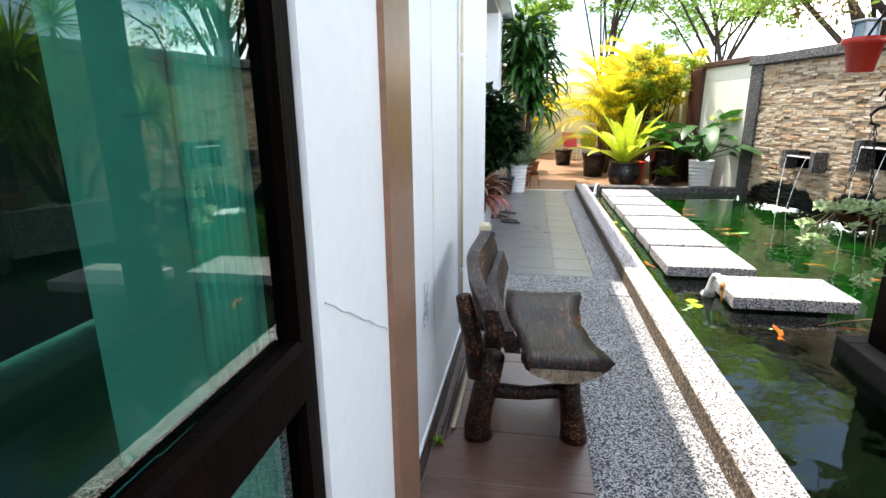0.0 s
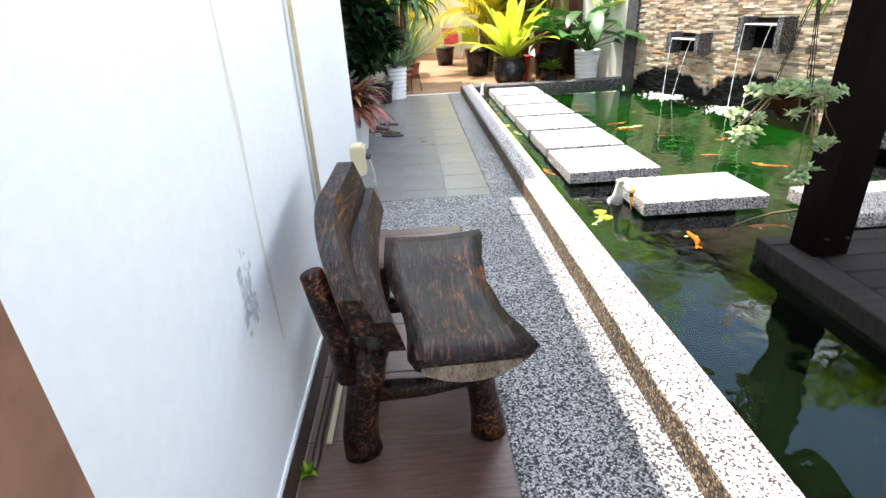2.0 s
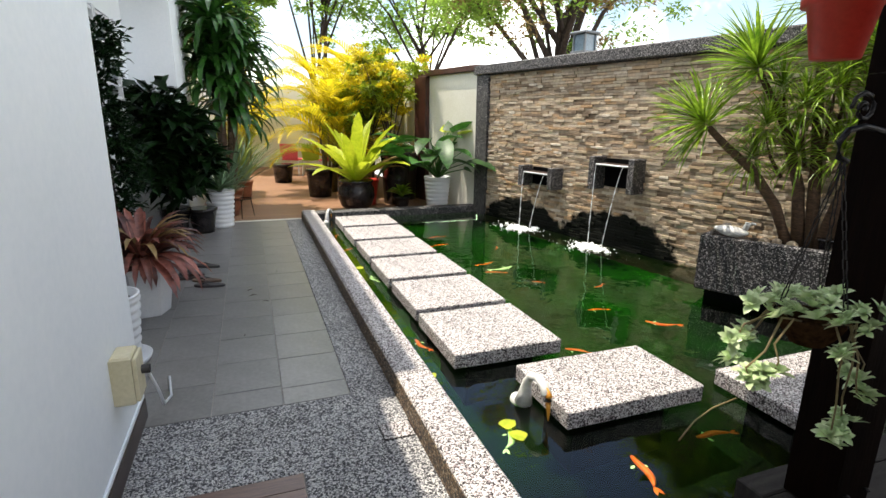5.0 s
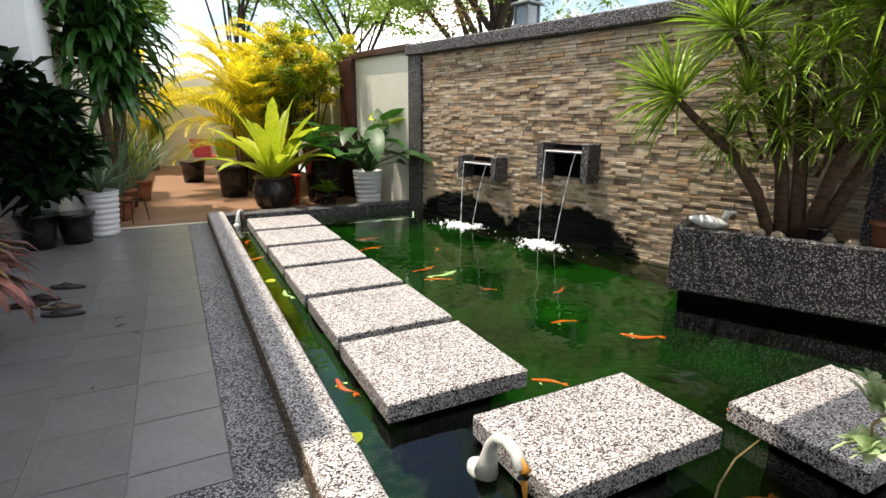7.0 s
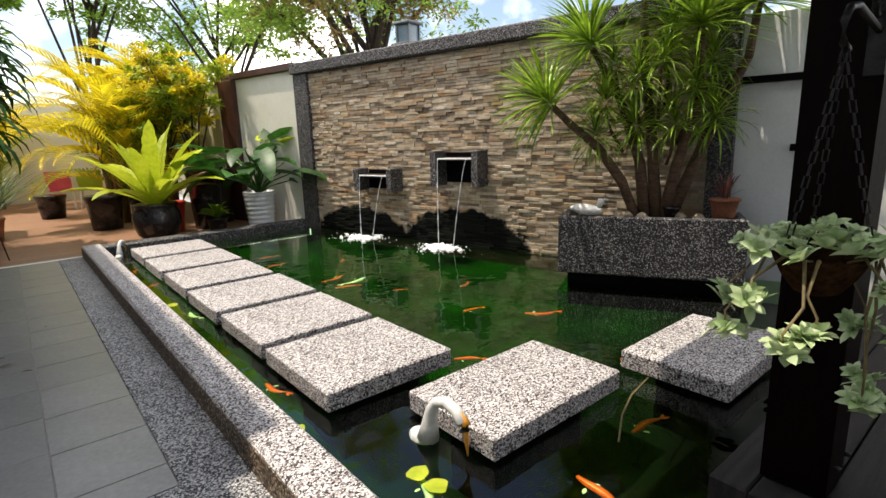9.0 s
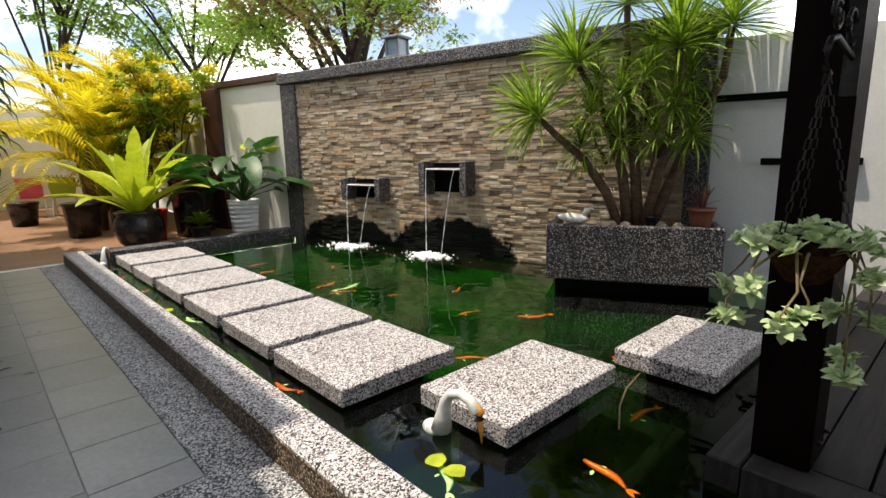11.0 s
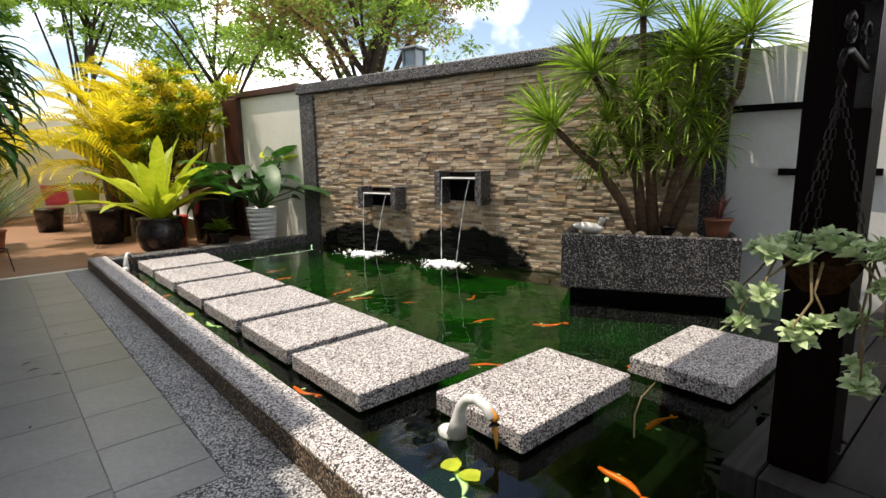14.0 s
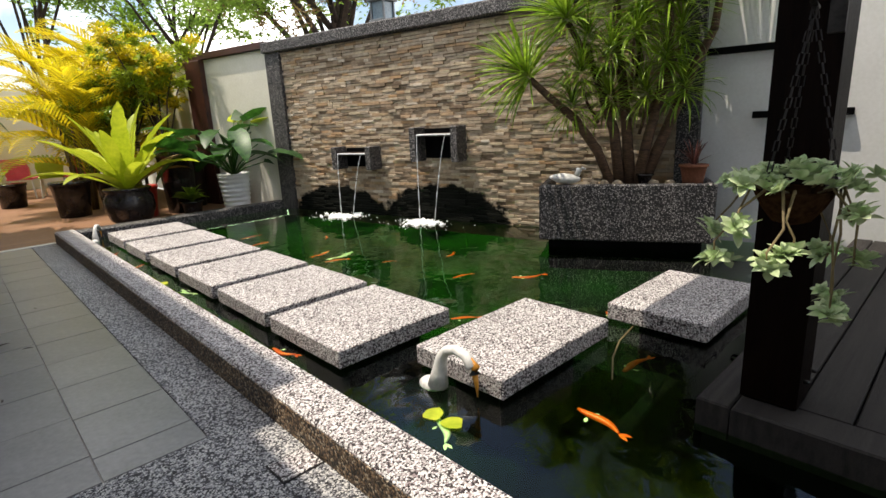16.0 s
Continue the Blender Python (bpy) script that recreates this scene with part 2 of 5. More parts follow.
M_TREEB = mat("brown_seed_pod_leaf", (0.20, 0.13, 0.05), (0.40, 0.27, 0.11), 0.7, 2, 0.05, 20, vary=0.3, thin=0.3, island=True)
M_CORD = mat("red_bronze_leaf", (0.030, 0.009, 0.008), (0.42, 0.15, 0.11), 0.4, 4, 0.05, 20, vary=0.7, thin=0.25, island=True)
M_AGAVE = mat("blue_green_leaf", (0.09, 0.17, 0.09), (0.2, 0.31, 0.17), 0.45, 4, 0.05, 20, vary=0.25, thin=0.2, island=True)
M_SUCC = mat("pale_succulent_leaf", (0.26, 0.40, 0.15), (0.66, 0.74, 0.46), 0.45, 14, 0.05, 20, vary=0.25, thin=0.25, island=True)
M_TRUNK = mat("brown_ringed_trunk", (0.035, 0.018, 0.010), (0.15, 0.085, 0.045), 0.8, 10, 0.6, 40, stretch=(1, 1, 4))
M_STEM = mat("dry_stem", (0.09, 0.06, 0.025), (0.20, 0.15, 0.06), 0.7, 20, 0.2)
M_COIR = mat("coir_basket", (0.012, 0.006, 0.003), (0.06, 0.03, 0.014), 0.95, 20, 0.8)
M_CHAIN = mat("dark_iron", (0.012, 0.011, 0.011), (0.04, 0.036, 0.034), 0.5, 20, 0.2, metal=0.6)
M_FOAM = mat("water_foam", (0.75, 0.78, 0.8), (0.9, 0.92, 0.93), 0.4, 20, 0.1)
M_GALV = mat("grey_lamp_housing", (0.10, 0.115, 0.125), (0.20, 0.22, 0.23), 0.45, 5, 0.05)
M_LENS = mat("blue_grey_lantern_panel", (0.14, 0.20, 0.24), (0.24, 0.32, 0.37), 0.25, 5, 0.02)
M_BEAK = mat("orange_paint", (0.62, 0.24, 0.02), (0.78, 0.34, 0.04), 0.5, 9, 0.05)
M_BIRD = mat("white_bird_paint", (0.50, 0.50, 0.48), (0.76, 0.75, 0.72), 0.5, 14, 0.1)
M_CONC = mat("weathered_ground", (0.12, 0.11, 0.09), (0.24, 0.22, 0.18), 0.9, 0.8, 0.3)
M_RED = mat("red_brown_paint", (0.035, 0.010, 0.007), (0.075, 0.022, 0.014), 0.5, 5, 0.08)
M_RIVER = mat("river_stone", (0.22, 0.15, 0.09), (0.50, 0.40, 0.28), 0.6, 9, 0.2, vary=0.3)
M_RUBBER = mat("dark_rubber", (0.02, 0.018, 0.02), (0.05, 0.045, 0.045), 0.6, 9, 0.1)
M_STAIN = mat("weathered_grey_patch", (0.30, 0.33, 0.36), (0.62, 0.66, 0.70), 0.8, 18, 0.1, 60)
M_RUST = mat("rust_streak", (0.60, 0.58, 0.48), (0.72, 0.72, 0.68), 0.7, 6, 0.05)
M_CURT = mat("pale_curtain", (0.66, 0.72, 0.72), (0.80, 0.84, 0.84), 0.8, 3, 0.05)
# Indoor gloom put into the wall colour, not a real dark paint.
M_ROOM = mat("dim_room_shade", (0.03, 0.03, 0.03), (0.06, 0.06, 0.06), 0.8, 3, 0.02)
M_ROOF = mat("roof_soffit", (0.20, 0.19, 0.18), (0.30, 0.29, 0.28), 0.8, 3, 0.05)


def stone_mat():
    """Split stone strips: value and hue by piece, wet black growth under the two spouts."""
    m, nt, b = base_mat("split_stone")
    oi = nt.nodes.new("ShaderNodeObjectInfo")
    ge = nt.nodes.new("ShaderNodeNewGeometry")
    ad = nt.nodes.new("ShaderNodeMath")
    ad.operation = "ADD"
    nt.links.new(oi.outputs["Random"], ad.inputs[0])
    nt.links.new(ge.outputs["Random Per Island"], ad.inputs[1])
    fr = nt.nodes.new("ShaderNodeMath")
    fr.operation = "FRACT"
    nt.links.new(ad.outputs[0], fr.inputs[0])
    r = ramp(nt, [(0.0, (0.20, 0.145, 0.10)), (0.2, (0.36, 0.275, 0.19)), (0.45, (0.45, 0.37, 0.28)), (0.7, (0.50, 0.41, 0.29)), (0.85, (0.42, 0.27, 0.15)), (1.0, (0.62, 0.55, 0.45))])
    nt.links.new(fr.outputs[0], r.inputs["Fac"])
    n = noise_node(nt, 22, 5, 0.65)
    mr = nt.nodes.new("ShaderNodeMapRange")
    mr.inputs["From Min"].default_value, mr.inputs["From Max"].default_value = 0.3, 0.7
    mr.inputs["To Min"].default_value, mr.inputs["To Max"].default_value = 0.72, 1.15
    nt.links.new(n.outputs["Fac"], mr.inputs["Value"])
    hs = nt.nodes.new("ShaderNodeHueSaturation")
    nt.links.new(mr.outputs["Result"], hs.inputs["Value"])
    nt.links.new(r.outputs["Color"], hs.inputs["Color"])
    sx = nt.nodes.new("ShaderNodeSeparateXYZ")
    nt.links.new(nt.nodes.new("ShaderNodeTexCoord").outputs["Object"], sx.inputs[0])
    rag = noise_node(nt, 7, 4, 0.6)

    def mth(op, a, c):
        q = nt.nodes.new("ShaderNodeMath")
        q.operation = op
        for i, v in ((0, a), (1, c)):
            if isinstance(v, (int, float)):
                q.inputs[i].default_value = v
            else:
                nt.links.new(v, q.inputs[i])
        return q.outputs[0]

    best = None
    for cy, ry, rz in ((-1.05, 0.80, 0.36), (-2.62, 0.86, 0.42)):
        dy = mth("POWER", mth("ABSOLUTE", mth("DIVIDE", mth("SUBTRACT", sx.outputs["Y"], cy), ry), 0), 2)
        dz = mth("POWER", mth("MAXIMUM", mth("DIVIDE", sx.outputs["Z"], rz), 0), 2)
        d = mth("ADD", dy, dz)
        best = d if best is None else mth("MINIMUM", best, d)
    d = mth("ADD", best, mth("MULTIPLY", mth("SUBTRACT", rag.outputs["Fac"], 0.5), 0.9))
    wet = nt.nodes.new("ShaderNodeMapRange")
    wet.inputs["From Min"].default_value, wet.inputs["From Max"].default_value = 0.85, 1.0
    nt.links.new(d, wet.inputs["Value"])
    mx = nt.nodes.new("ShaderNodeMix")
    mx.data_type = "RGBA"
    mx.inputs[6].default_value = (0.006, 0.007, 0.005, 1)
    nt.links.new(wet.outputs["Result"], mx.inputs[0])
    nt.links.new(hs.outputs["Color"], mx.inputs[7])
    nt.links.new(mx.outputs[2], b.inputs["Base Color"])
    b.inputs["Roughness"].default_value = 0.85
    b.inputs["Specular IOR Level"].default_value = 0.12
    add_bump(nt, b, n.outputs["Fac"], 0.6, 0.01)
    return m


M_STONE = stone_mat()
for dull, gloss in ((M_POST, 0.04), (M_DECK, 0.10), (M_BLACK, 0.04), (M_DKGRN, 0.12), (M_COIR, 0.0), (M_CHAIN, 0.2)):
    dull.node_tree.nodes["Principled BSDF"].inputs["Specular IOR Level"].default_value = gloss


def water_mat():
    m, nt, b = base_mat("pond_water")
    b.inputs["Base Color"].default_value = (0.32, 0.85, 0.24, 1)
    b.inputs["Roughness"].default_value, b.inputs["IOR"].default_value = 0.0, 1.38
    b.inputs["Transmission Weight"].default_value = 1.0
    n = noise_node(nt, 5.0, 2, 0.5)
    add_bump(nt, b, n.outputs["Fac"], 0.10, 0.05)
    return m


def glass_mat(name, col, rough=0.0):
    m, nt, b = base_mat(name)
    b.inputs["Base Color"].default_value = (*col, 1)
    b.inputs["Roughness"].default_value, b.inputs["IOR"].default_value = rough, 1.5
    b.inputs["Transmission Weight"].default_value = 1.0
    return m


M_WATER = water_mat()
M_GLASS = glass_mat("green_tinted_glass", (0.10, 0.50, 0.38))
M_GLASS.node_tree.nodes["Principled BSDF"].inputs["IOR"].default_value = 1.75
M_STREAM = glass_mat("falling_water", (0.95, 0.97, 1.0), 0.05)


# ---- geometry helpers ----
class Geo:
    def __init__(self):
        self.v, self.f = [], []

    def add(self, verts, faces):
        n = len(self.v)
        self.v += [tuple(p) for p in verts]
        self.f += [tuple(i + n for i in f) for f in faces]
        return self


def link(name, g, material, parent=None, smooth=False, loc=None):
    me = bpy.data.meshes.new(name)
    me.from_pydata(g.v, [], g.f)
    me.materials.append(material)
    if smooth:
        me.polygons.foreach_set("use_smooth", [True] * len(me.polygons))
    me.update()
    ob = new(name, me)
    if parent:
        ob.parent = parent
    if loc:
        ob.location = loc
    return ob


def part(name, g, material, parent, label="", smooth=False):
    ob = link(name, g, material, parent, smooth)
    return tagged(ob, label) if label else ob


def thing(name, label, category, loc=(0, 0, 0), rz=0, group=""):
    ob = new(name)
    ob.matrix_world = pose(*loc, 0, 0, rz)
    ob.empty_display_size = 0.1
    return tagged(ob, label, category, group)


def box(x0, x1, y0, y1, z0, z1, c=0.004, g=None):
    """A box with chamfered edges."""
    g = g or Geo()
    c = min(c, (x1 - x0) / 3, (y1 - y0) / 3, (z1 - z0) / 3)
    v = []
    for z, i in ((z0, c), (z0 + c, 0), (z1 - c, 0), (z1, c)):
        v += [(x0 + i, y0 + i, z), (x1 - i, y0 + i, z), (x1 - i, y1 - i, z), (x0 + i, y1 - i, z)]
    f = [(3, 2, 1, 0), (12, 13, 14, 15)]
    for k in range(3):
        for i in range(4):
            j = (i + 1) % 4
            f.append((4 * k + i, 4 * k + j, 4 * k + 4 + j, 4 * k + 4 + i))
    return g.add(v, f)


def lathe(profile, n=28, g=None, centre=(0, 0, 0), squash=1.0):
    g = g or Geo()
    v, f = [], []
    for r, z in profile:
        for i in range(n):
            a = 2 * math.pi * i / n
            v.append((centre[0] + r * math.cos(a), centre[1] + r * math.sin(a) * squash, centre[2] + z))
    for k in range(len(profile) - 1):
        for i in range(n):
            j = (i + 1) % n
            f.append((k * n + i, k * n + j, (k + 1) * n + j, (k + 1) * n + i))
    f.append(tuple(range(n))[::-1])
    f.append(tuple((len(profile) - 1) * n + i for i in range(n)))
    return g.add(v, f)


def tube(pts, radii, n=8, g=None):
    g = g or Geo()
    pts = [Vector(p) for p in pts]
    v, f = [], []
    for k, p in enumerate(pts):
        d = (pts[min(k + 1, len(pts) - 1)] - pts[max(k - 1, 0)]).normalized()
        u = d.orthogonal().normalized() if abs(d.z) < 0.9 else Vector((1, 0, 0)).cross(d).normalized()
        if abs(d.z) < 0.9:
            u = d.cross(Vector((0, 0, 1))).normalized()
        w = d.cross(u)
        r = radii[k] if isinstance(radii, (list, tuple)) else radii
        for i in range(n):
            a = 2 * math.pi * i / n
            v.append(p + u * (r * math.cos(a)) + w * (r * math.sin(a)))
    for k in range(len(pts) - 1):
        for i in range(n):
            j = (i + 1) % n
            f.append((k * n + i, k * n + j, (k + 1) * n + j, (k + 1) * n + i))
    f += [tuple(range(n))[::-1], tuple((len(pts) - 1) * n + i for i in range(n))]
    return g.add(v, f)


def blade(g, base, yaw, pitch, length, width, droop=0.6, segs=4, fold=0.25, kind="lance", wave=0.0, roll=0.0):
    """One leaf: a strip with a folded midrib that bends down along its length. Angles in radians."""
    p = Vector(base)
    side = Vector((-math.sin(yaw), math.cos(yaw), 0))
    v, f = [], []
    for k in range(segs + 1):
        s = k / segs
        a = pitch - droop * s ** 1.4
        d = Vector((math.cos(yaw) * math.cos(a), math.sin(yaw) * math.cos(a), math.sin(a)))
        up = Vector((-math.cos(yaw) * math.sin(a), -math.sin(yaw) * math.sin(a), math.cos(a)))
        sd = side * math.cos(roll) + up * math.sin(roll)
        un = up * math.cos(roll) - side * math.sin(roll)
        if kind == "lance":
            w = width * (0.55 + 0.9 * s) * (1 - s) ** 0.55 if s < 1 else 0.0
        elif kind == "strap":
            w = width * min(1.0, 0.35 + 2.2 * s) * max(0.0, 1 - s ** 7)
        elif kind == "heart":
            w = width * (math.sin(math.pi * min(1, 0.22 + 0.78 * s)) ** 0.75)
        else:
            w = width * max(0.0, math.sin(math.pi * (0.06 + 0.94 * s))) ** 0.8
        w = max(w, 0.001) * (1 + wave * math.sin(k * 2.1 + yaw * 5))
        v += [p + sd * w / 2 + un * fold * w, p, p - sd * w / 2 + un * fold * w]
        p = p + d * (length / segs)
    for k in range(segs):
        i = 3 * k
        f += [(i, i + 1, i + 4, i + 3), (i + 1, i + 2, i + 5, i + 4)]
    g.add(v, f)
    return p

# ---- structure ----
def setting(name, g, material, label, category="wall", smooth=False):
    return tagged(link(name, g, material, None, smooth), label, category, "", "structure")


HX, RX = -0.96, -1.66          # house wall, recessed house wall
WA = 12.41                     # the boundary wall runs askew to the pond kerb
WALL = pose(2.80, 4.80, 0, 0, 0, WA)   # local x: out of the garden, local y: away along the wall
KX0, KX1, KZ = 0.22, 0.40, 0.125
WATER = 0.015

# ground far out, with the pond's hole left open
gg = Geo()
for x0, x1, y0, y1 in ((-150, -1.7, -150, 300), (-1.7, 300, 13.5, 300), (-1.7, 300, -150, -9.3)):
    gg.add([(x0, y0, -0.06), (x1, y0, -0.06), (x1, y1, -0.06), (x0, y1, -0.06)], [(0, 1, 2, 3)])
gg.add([(6.05, -9.3, -0.06), (300, -9.3, -0.06), (300, 13.5, -0.06), (3.35, 13.5, -0.06), (2.55, 6.6, -0.06), (2.95, 4.8, -0.06)], [(0, 1, 2, 3, 4, 5)])
setting("ground", gg, M_CONC, "weathered bare earth and concrete round the house", "ground")

patio = setting("floor", box(-1.7, 0.0, 0.0, 5.0, -0.2, -0.004), M_GROUT, "grey tiled patio walk with pale grout joints", "floor")
peb = box(0.0, KX0, 0.0, 5.0, -0.2, 0.0)
peb = box(HX, KX0, -0.55, 0.0, -0.2, 0.0, g=peb)
peb = box(-0.29, KX0, -9.0, -0.55, -0.2, 0.0, g=peb)
setting("pavement", peb, M_PEB, "grey and white pebble-wash walk beside the pond", "pavement")
pad = setting("floor_2", box(HX, -0.29, -9.0, -0.55, -0.2, -0.002), M_GROUT, "brown wood-look tiled strip along the house wall", "floor")
far_base = setting("floor_3", box(-1.7, 2.6, 5.0, 13.5, -0.25, -0.03), M_BARKD, "joists under the red-brown timber deck", "floor")

# pond
pz = -0.62
setting("pond_floor", box(KX1, 5.9, -9.0, 4.75, pz - 0.1, pz), M_BASIN, "green algae-covered pond bottom, painted black for shade at the deck end", "pond")
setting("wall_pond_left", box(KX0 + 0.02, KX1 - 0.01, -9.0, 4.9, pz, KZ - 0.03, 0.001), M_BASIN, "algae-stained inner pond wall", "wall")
kerb = box(KX0, KX1, -9.0, 4.95, -0.1, KZ, 0.012)
setting("kerb", kerb, M_PEBW, "raised pale pebble-wash pond kerb", "kerb")
setting("kerb_face", box(KX0 - 0.006, KX0 - 0.001, -9.0, 4.94, 0.0, KZ - 0.014, 0.001), M_PEBB, "brown exposed-aggregate side of the pond kerb", "kerb")
setting("kerb_2", box(KX1 + 0.003, 2.80, 4.75, 4.95, pz, KZ - 0.01, 0.012), M_PEBD, "dark pebble-wash kerb across the far end of the pond", "kerb")
setting("wall_pond_back", box(KX0, 6.1, -9.2, -9.0, pz, 0.1), M_BASIN, "pond end wall below the deck", "wall")
wat = Geo()
wat.add([(KX1 - 0.005, -9.0, WATER), (5.86, -9.0, WATER), (2.83, 4.76, WATER), (KX1 - 0.005, 4.76, WATER)], [(0, 1, 2, 3)])
water = setting("water", wat, M_WATER, "still green pond water reflecting sky and leaves", "water")
water.visible_shadow = False

# boundary wall with stone panel
def on_wall(ob, m=WALL):
    ob.matrix_world = m
    return ob


on_wall(setting("wall_east", box(0.03, 0.25, -5.10, -0.02, -0.7, 2.0), M_SKIRT, "masonry wall behind the split-stone panel", "wall"))
on_wall(setting("wall_column_1", box(-0.05, 0.27, -0.285, -0.02, -0.1, 2.008, 0.01), M_PEBD, "dark pebble-wash column at the end of the stone panel", "column"))
on_wall(setting("wall_column_2", box(-0.05, 0.27, -5.14, -4.97, -0.1, 2.008, 0.01), M_PEBD, "dark pebble-wash column beside the planter", "column"))
on_wall(setting("wall_cap", box(-0.08, 0.30, -5.18, 0.01, 2.01, 2.14, 0.012), M_PEBD, "dark pebble-wash coping on the stone wall", "coping"))
on_wall(setting("wall_east_mid", box(0.02, 0.20, -0.018, 1.80, -0.1, 2.08), M_CREAM, "cream painted boundary wall with green stains", "wall"))
on_wall(setting("trim", box(-0.03, 0.24, 0.012, 1.80, 2.082, 2.17, 0.006), M_RED, "red-brown coping beam on the cream wall", "trim"))
on_wall(setting("wall_column_3", box(-0.06, 0.24, 1.42, 1.79, -0.1, 2.08, 0.008), M_RED, "red-brown painted wall pillar", "column"))
FAR = pose(2.42, 6.56, 0, 0, 0, -6.6)
on_wall(setting("wall_east_far", box(0.02, 0.20, 0.0, 6.75, -0.1, 2.08), M_CREAM, "cream painted boundary wall behind the palms", "wall"), FAR)
on_wall(setting("trim_6", box(-0.03, 0.24, 0.0, 6.75, 2.082, 2.17, 0.006), M_RED, "red-brown coping beam on the far cream wall", "trim"), FAR)
on_wall(setting("wall_east_near", box(0.02, 0.20, -14.2, -5.142, -0.7, 1.93), M_GREYW, "pale grey painted garden wall beyond the deck", "wall"))
setting("wall_north", box(-1.9, 3.4, 13.2, 13.4, -0.1, 2.2), M_CREAM, "cream boundary wall behind the palms", "wall")
setting("wall_south", box(-1.9, 6.1, -9.3, -9.1, -0.7, 3.0), M_WHITE, "white wall closing the end of the walk", "wall")

# house
PI = -0.83                     # face of the pier beside the glass door
for nm, q in (("wall_house", (HX - 0.2, HX, -3.30, 0.1, -0.05, 4.0)), ("wall_house_pier", (HX - 0.2, PI, -3.79, -3.302, -0.05, 4.0)), ("wall_house_lintel", (HX - 0.2, PI, -9.1, -3.792, 2.5, 4.0)), ("wall_house_near", (HX - 0.2, PI, -9.1, -7.0, -0.05, 2.498))):
    setting(nm, box(*q, 0.003), M_WHITE, "white painted house wall with hairline cracks and rust streaks", "wall")
rw = box(RX, HX - 0.2, -0.05, 0.1, -0.05, 3.0, 0.003)
rw = box(RX - 0.15, HX - 0.02, 0.1, 0.99, 3.0, 4.0, 0.003, rw)
rw = box(RX - 0.15, RX, 0.0, 0.75, -0.05, 3.0, 0.003, rw)
rw = box(RX - 0.15, RX, 0.75, 4.1, 2.35, 3.0, 0.003, rw)
rw = box(RX - 0.15, RX, 4.1, 4.7, -0.05, 3.0, 0.003, rw)
setting("wall_house_recess", rw, M_WHITE, "shaded white wall of the recessed doorway", "wall")
setting("wall_house_far", box(RX - 0.15, -1.16, 4.7, 13.2, -0.05, 3.0, 0.003), M_WHITE, "white house wall beside the timber deck", "wall")
setting("wall_room", box(RX - 1.5, RX - 1.4, 0.3, 4.6, 0, 3.0), M_ROOM, "inner house wall coloured near-black for the dim room", "wall")
# Added out of view; height and start set where its shadow falls.
setting("wall_upper", box(RX - 2, HX, 1.0, 6.6, 3.0, 5.55), M_WHITE, "unseen white upper block added to shade the kerb and tiles", "wall")
# Also unseen: the overhang sets the edge of the sunlit strip.
setting("roof_house", box(RX - 3, HX + 0.10, -9.1, 0.98, 4.0, 4.1), M_ROOF, "unseen flat roof slab placed to bound the sun strip on the walk", "roof")
setting("ceiling", box(RX - 3, HX - 0.2, -9.1, 4.7, 2.9, 2.98), M_ROOF, "plain ceiling inside the house", "ceiling")

# brown tile pilaster, skirting, base moulding
setting("trim_3", box(PI, PI + 0.012, -3.48, -3.296, 0.0, 4.0, 0.002), M_TAN, "brown tiled vertical band on the white wall", "trim")
bb = box(HX, HX + 0.012, -3.29, 0.1, 0.0, 0.10, 0.002)
bb = box(PI, PI + 0.012, -3.79, -3.485, 0.0, 0.10, 0.002, bb)
setting("baseboard", bb, M_SKIRT, "dark brown tiled skirting along the wall", "baseboard")
setting("trim_4", box(HX, HX + 0.008, -3.29, 0.1, 0.102, 0.122, 0.002), M_WHITE, "white edge above the skirting", "trim")

# glass sliding door in the house wall
door = tagged(new("door_1"), "dark-framed sliding door with green tinted glass", "door", "", "structure")
FX0, FX1 = PI - 0.05, PI - 0.005
dy0, dy1 = -6.99, -3.80
part("stile", box(FX0, FX1, dy1 - 0.034, dy1, 0.0, 2.5, 0.008), M_POST, door)
part("stile", box(FX0, FX1, dy0, dy0 + 0.09, 0.0, 2.5, 0.008), M_POST, door)
part("stile", box(FX0, FX1, -5.45, -5.37, 0.0, 2.5, 0.008), M_POST, door)
part("mid_rail", box(FX0, FX1 + 0.008, dy0 + 0.09, dy1 - 0.034, 1.05, 1.13, 0.008), M_POST, door)
part("bottom_rail", box(FX0, FX1, dy0 + 0.09, dy1 - 0.034, 0.0, 0.08, 0.008), M_POST, door)
part("top_rail", box(FX0, FX1, dy0 + 0.09, dy1 - 0.034, 2.42, 2.5, 0.008), M_POST, door)
for y0, y1 in ((dy0 + 0.09, -5.45), (-5.37, dy1 - 0.034)):
    for z0, z1 in ((0.08, 1.05), (1.13, 2.42)):
        pane = part("pane", box(PI - 0.026, PI - 0.020, y0, y1, z0, z1, 0.001), M_GLASS, door, "green tinted glass pane")
        pane.visible_shadow = False
setting("floor_4", box(HX - 2.6, PI - 0.1, -9.1, -3.83, -0.1, -0.001), M_GTILE, "dim tiled floor inside the house", "floor")
setting("wall_inside", box(HX - 2.7, HX - 2.6, -9.1, 0.0, 0.0, 3.0), M_ROOM, "inner wall behind the glass, coloured near-black for the dim room", "wall")
cu = Geo()
n = 40
cv = []
for i in range(n + 1):
    y = -3.92 + i * 0.10 / n
    x = PI - 0.068 + 0.006 * math.sin(i * 1.1)
    cv += [(x, y, 0.05), (x, y, 2.45)]
cu.add(cv, [(2 * i, 2 * i + 2, 2 * i + 3, 2 * i + 1) for i in range(n)])
curtain = tagged(link("curtain", cu, M_CURT, None, True), "pale curtain drawn behind the green glass", "curtain")
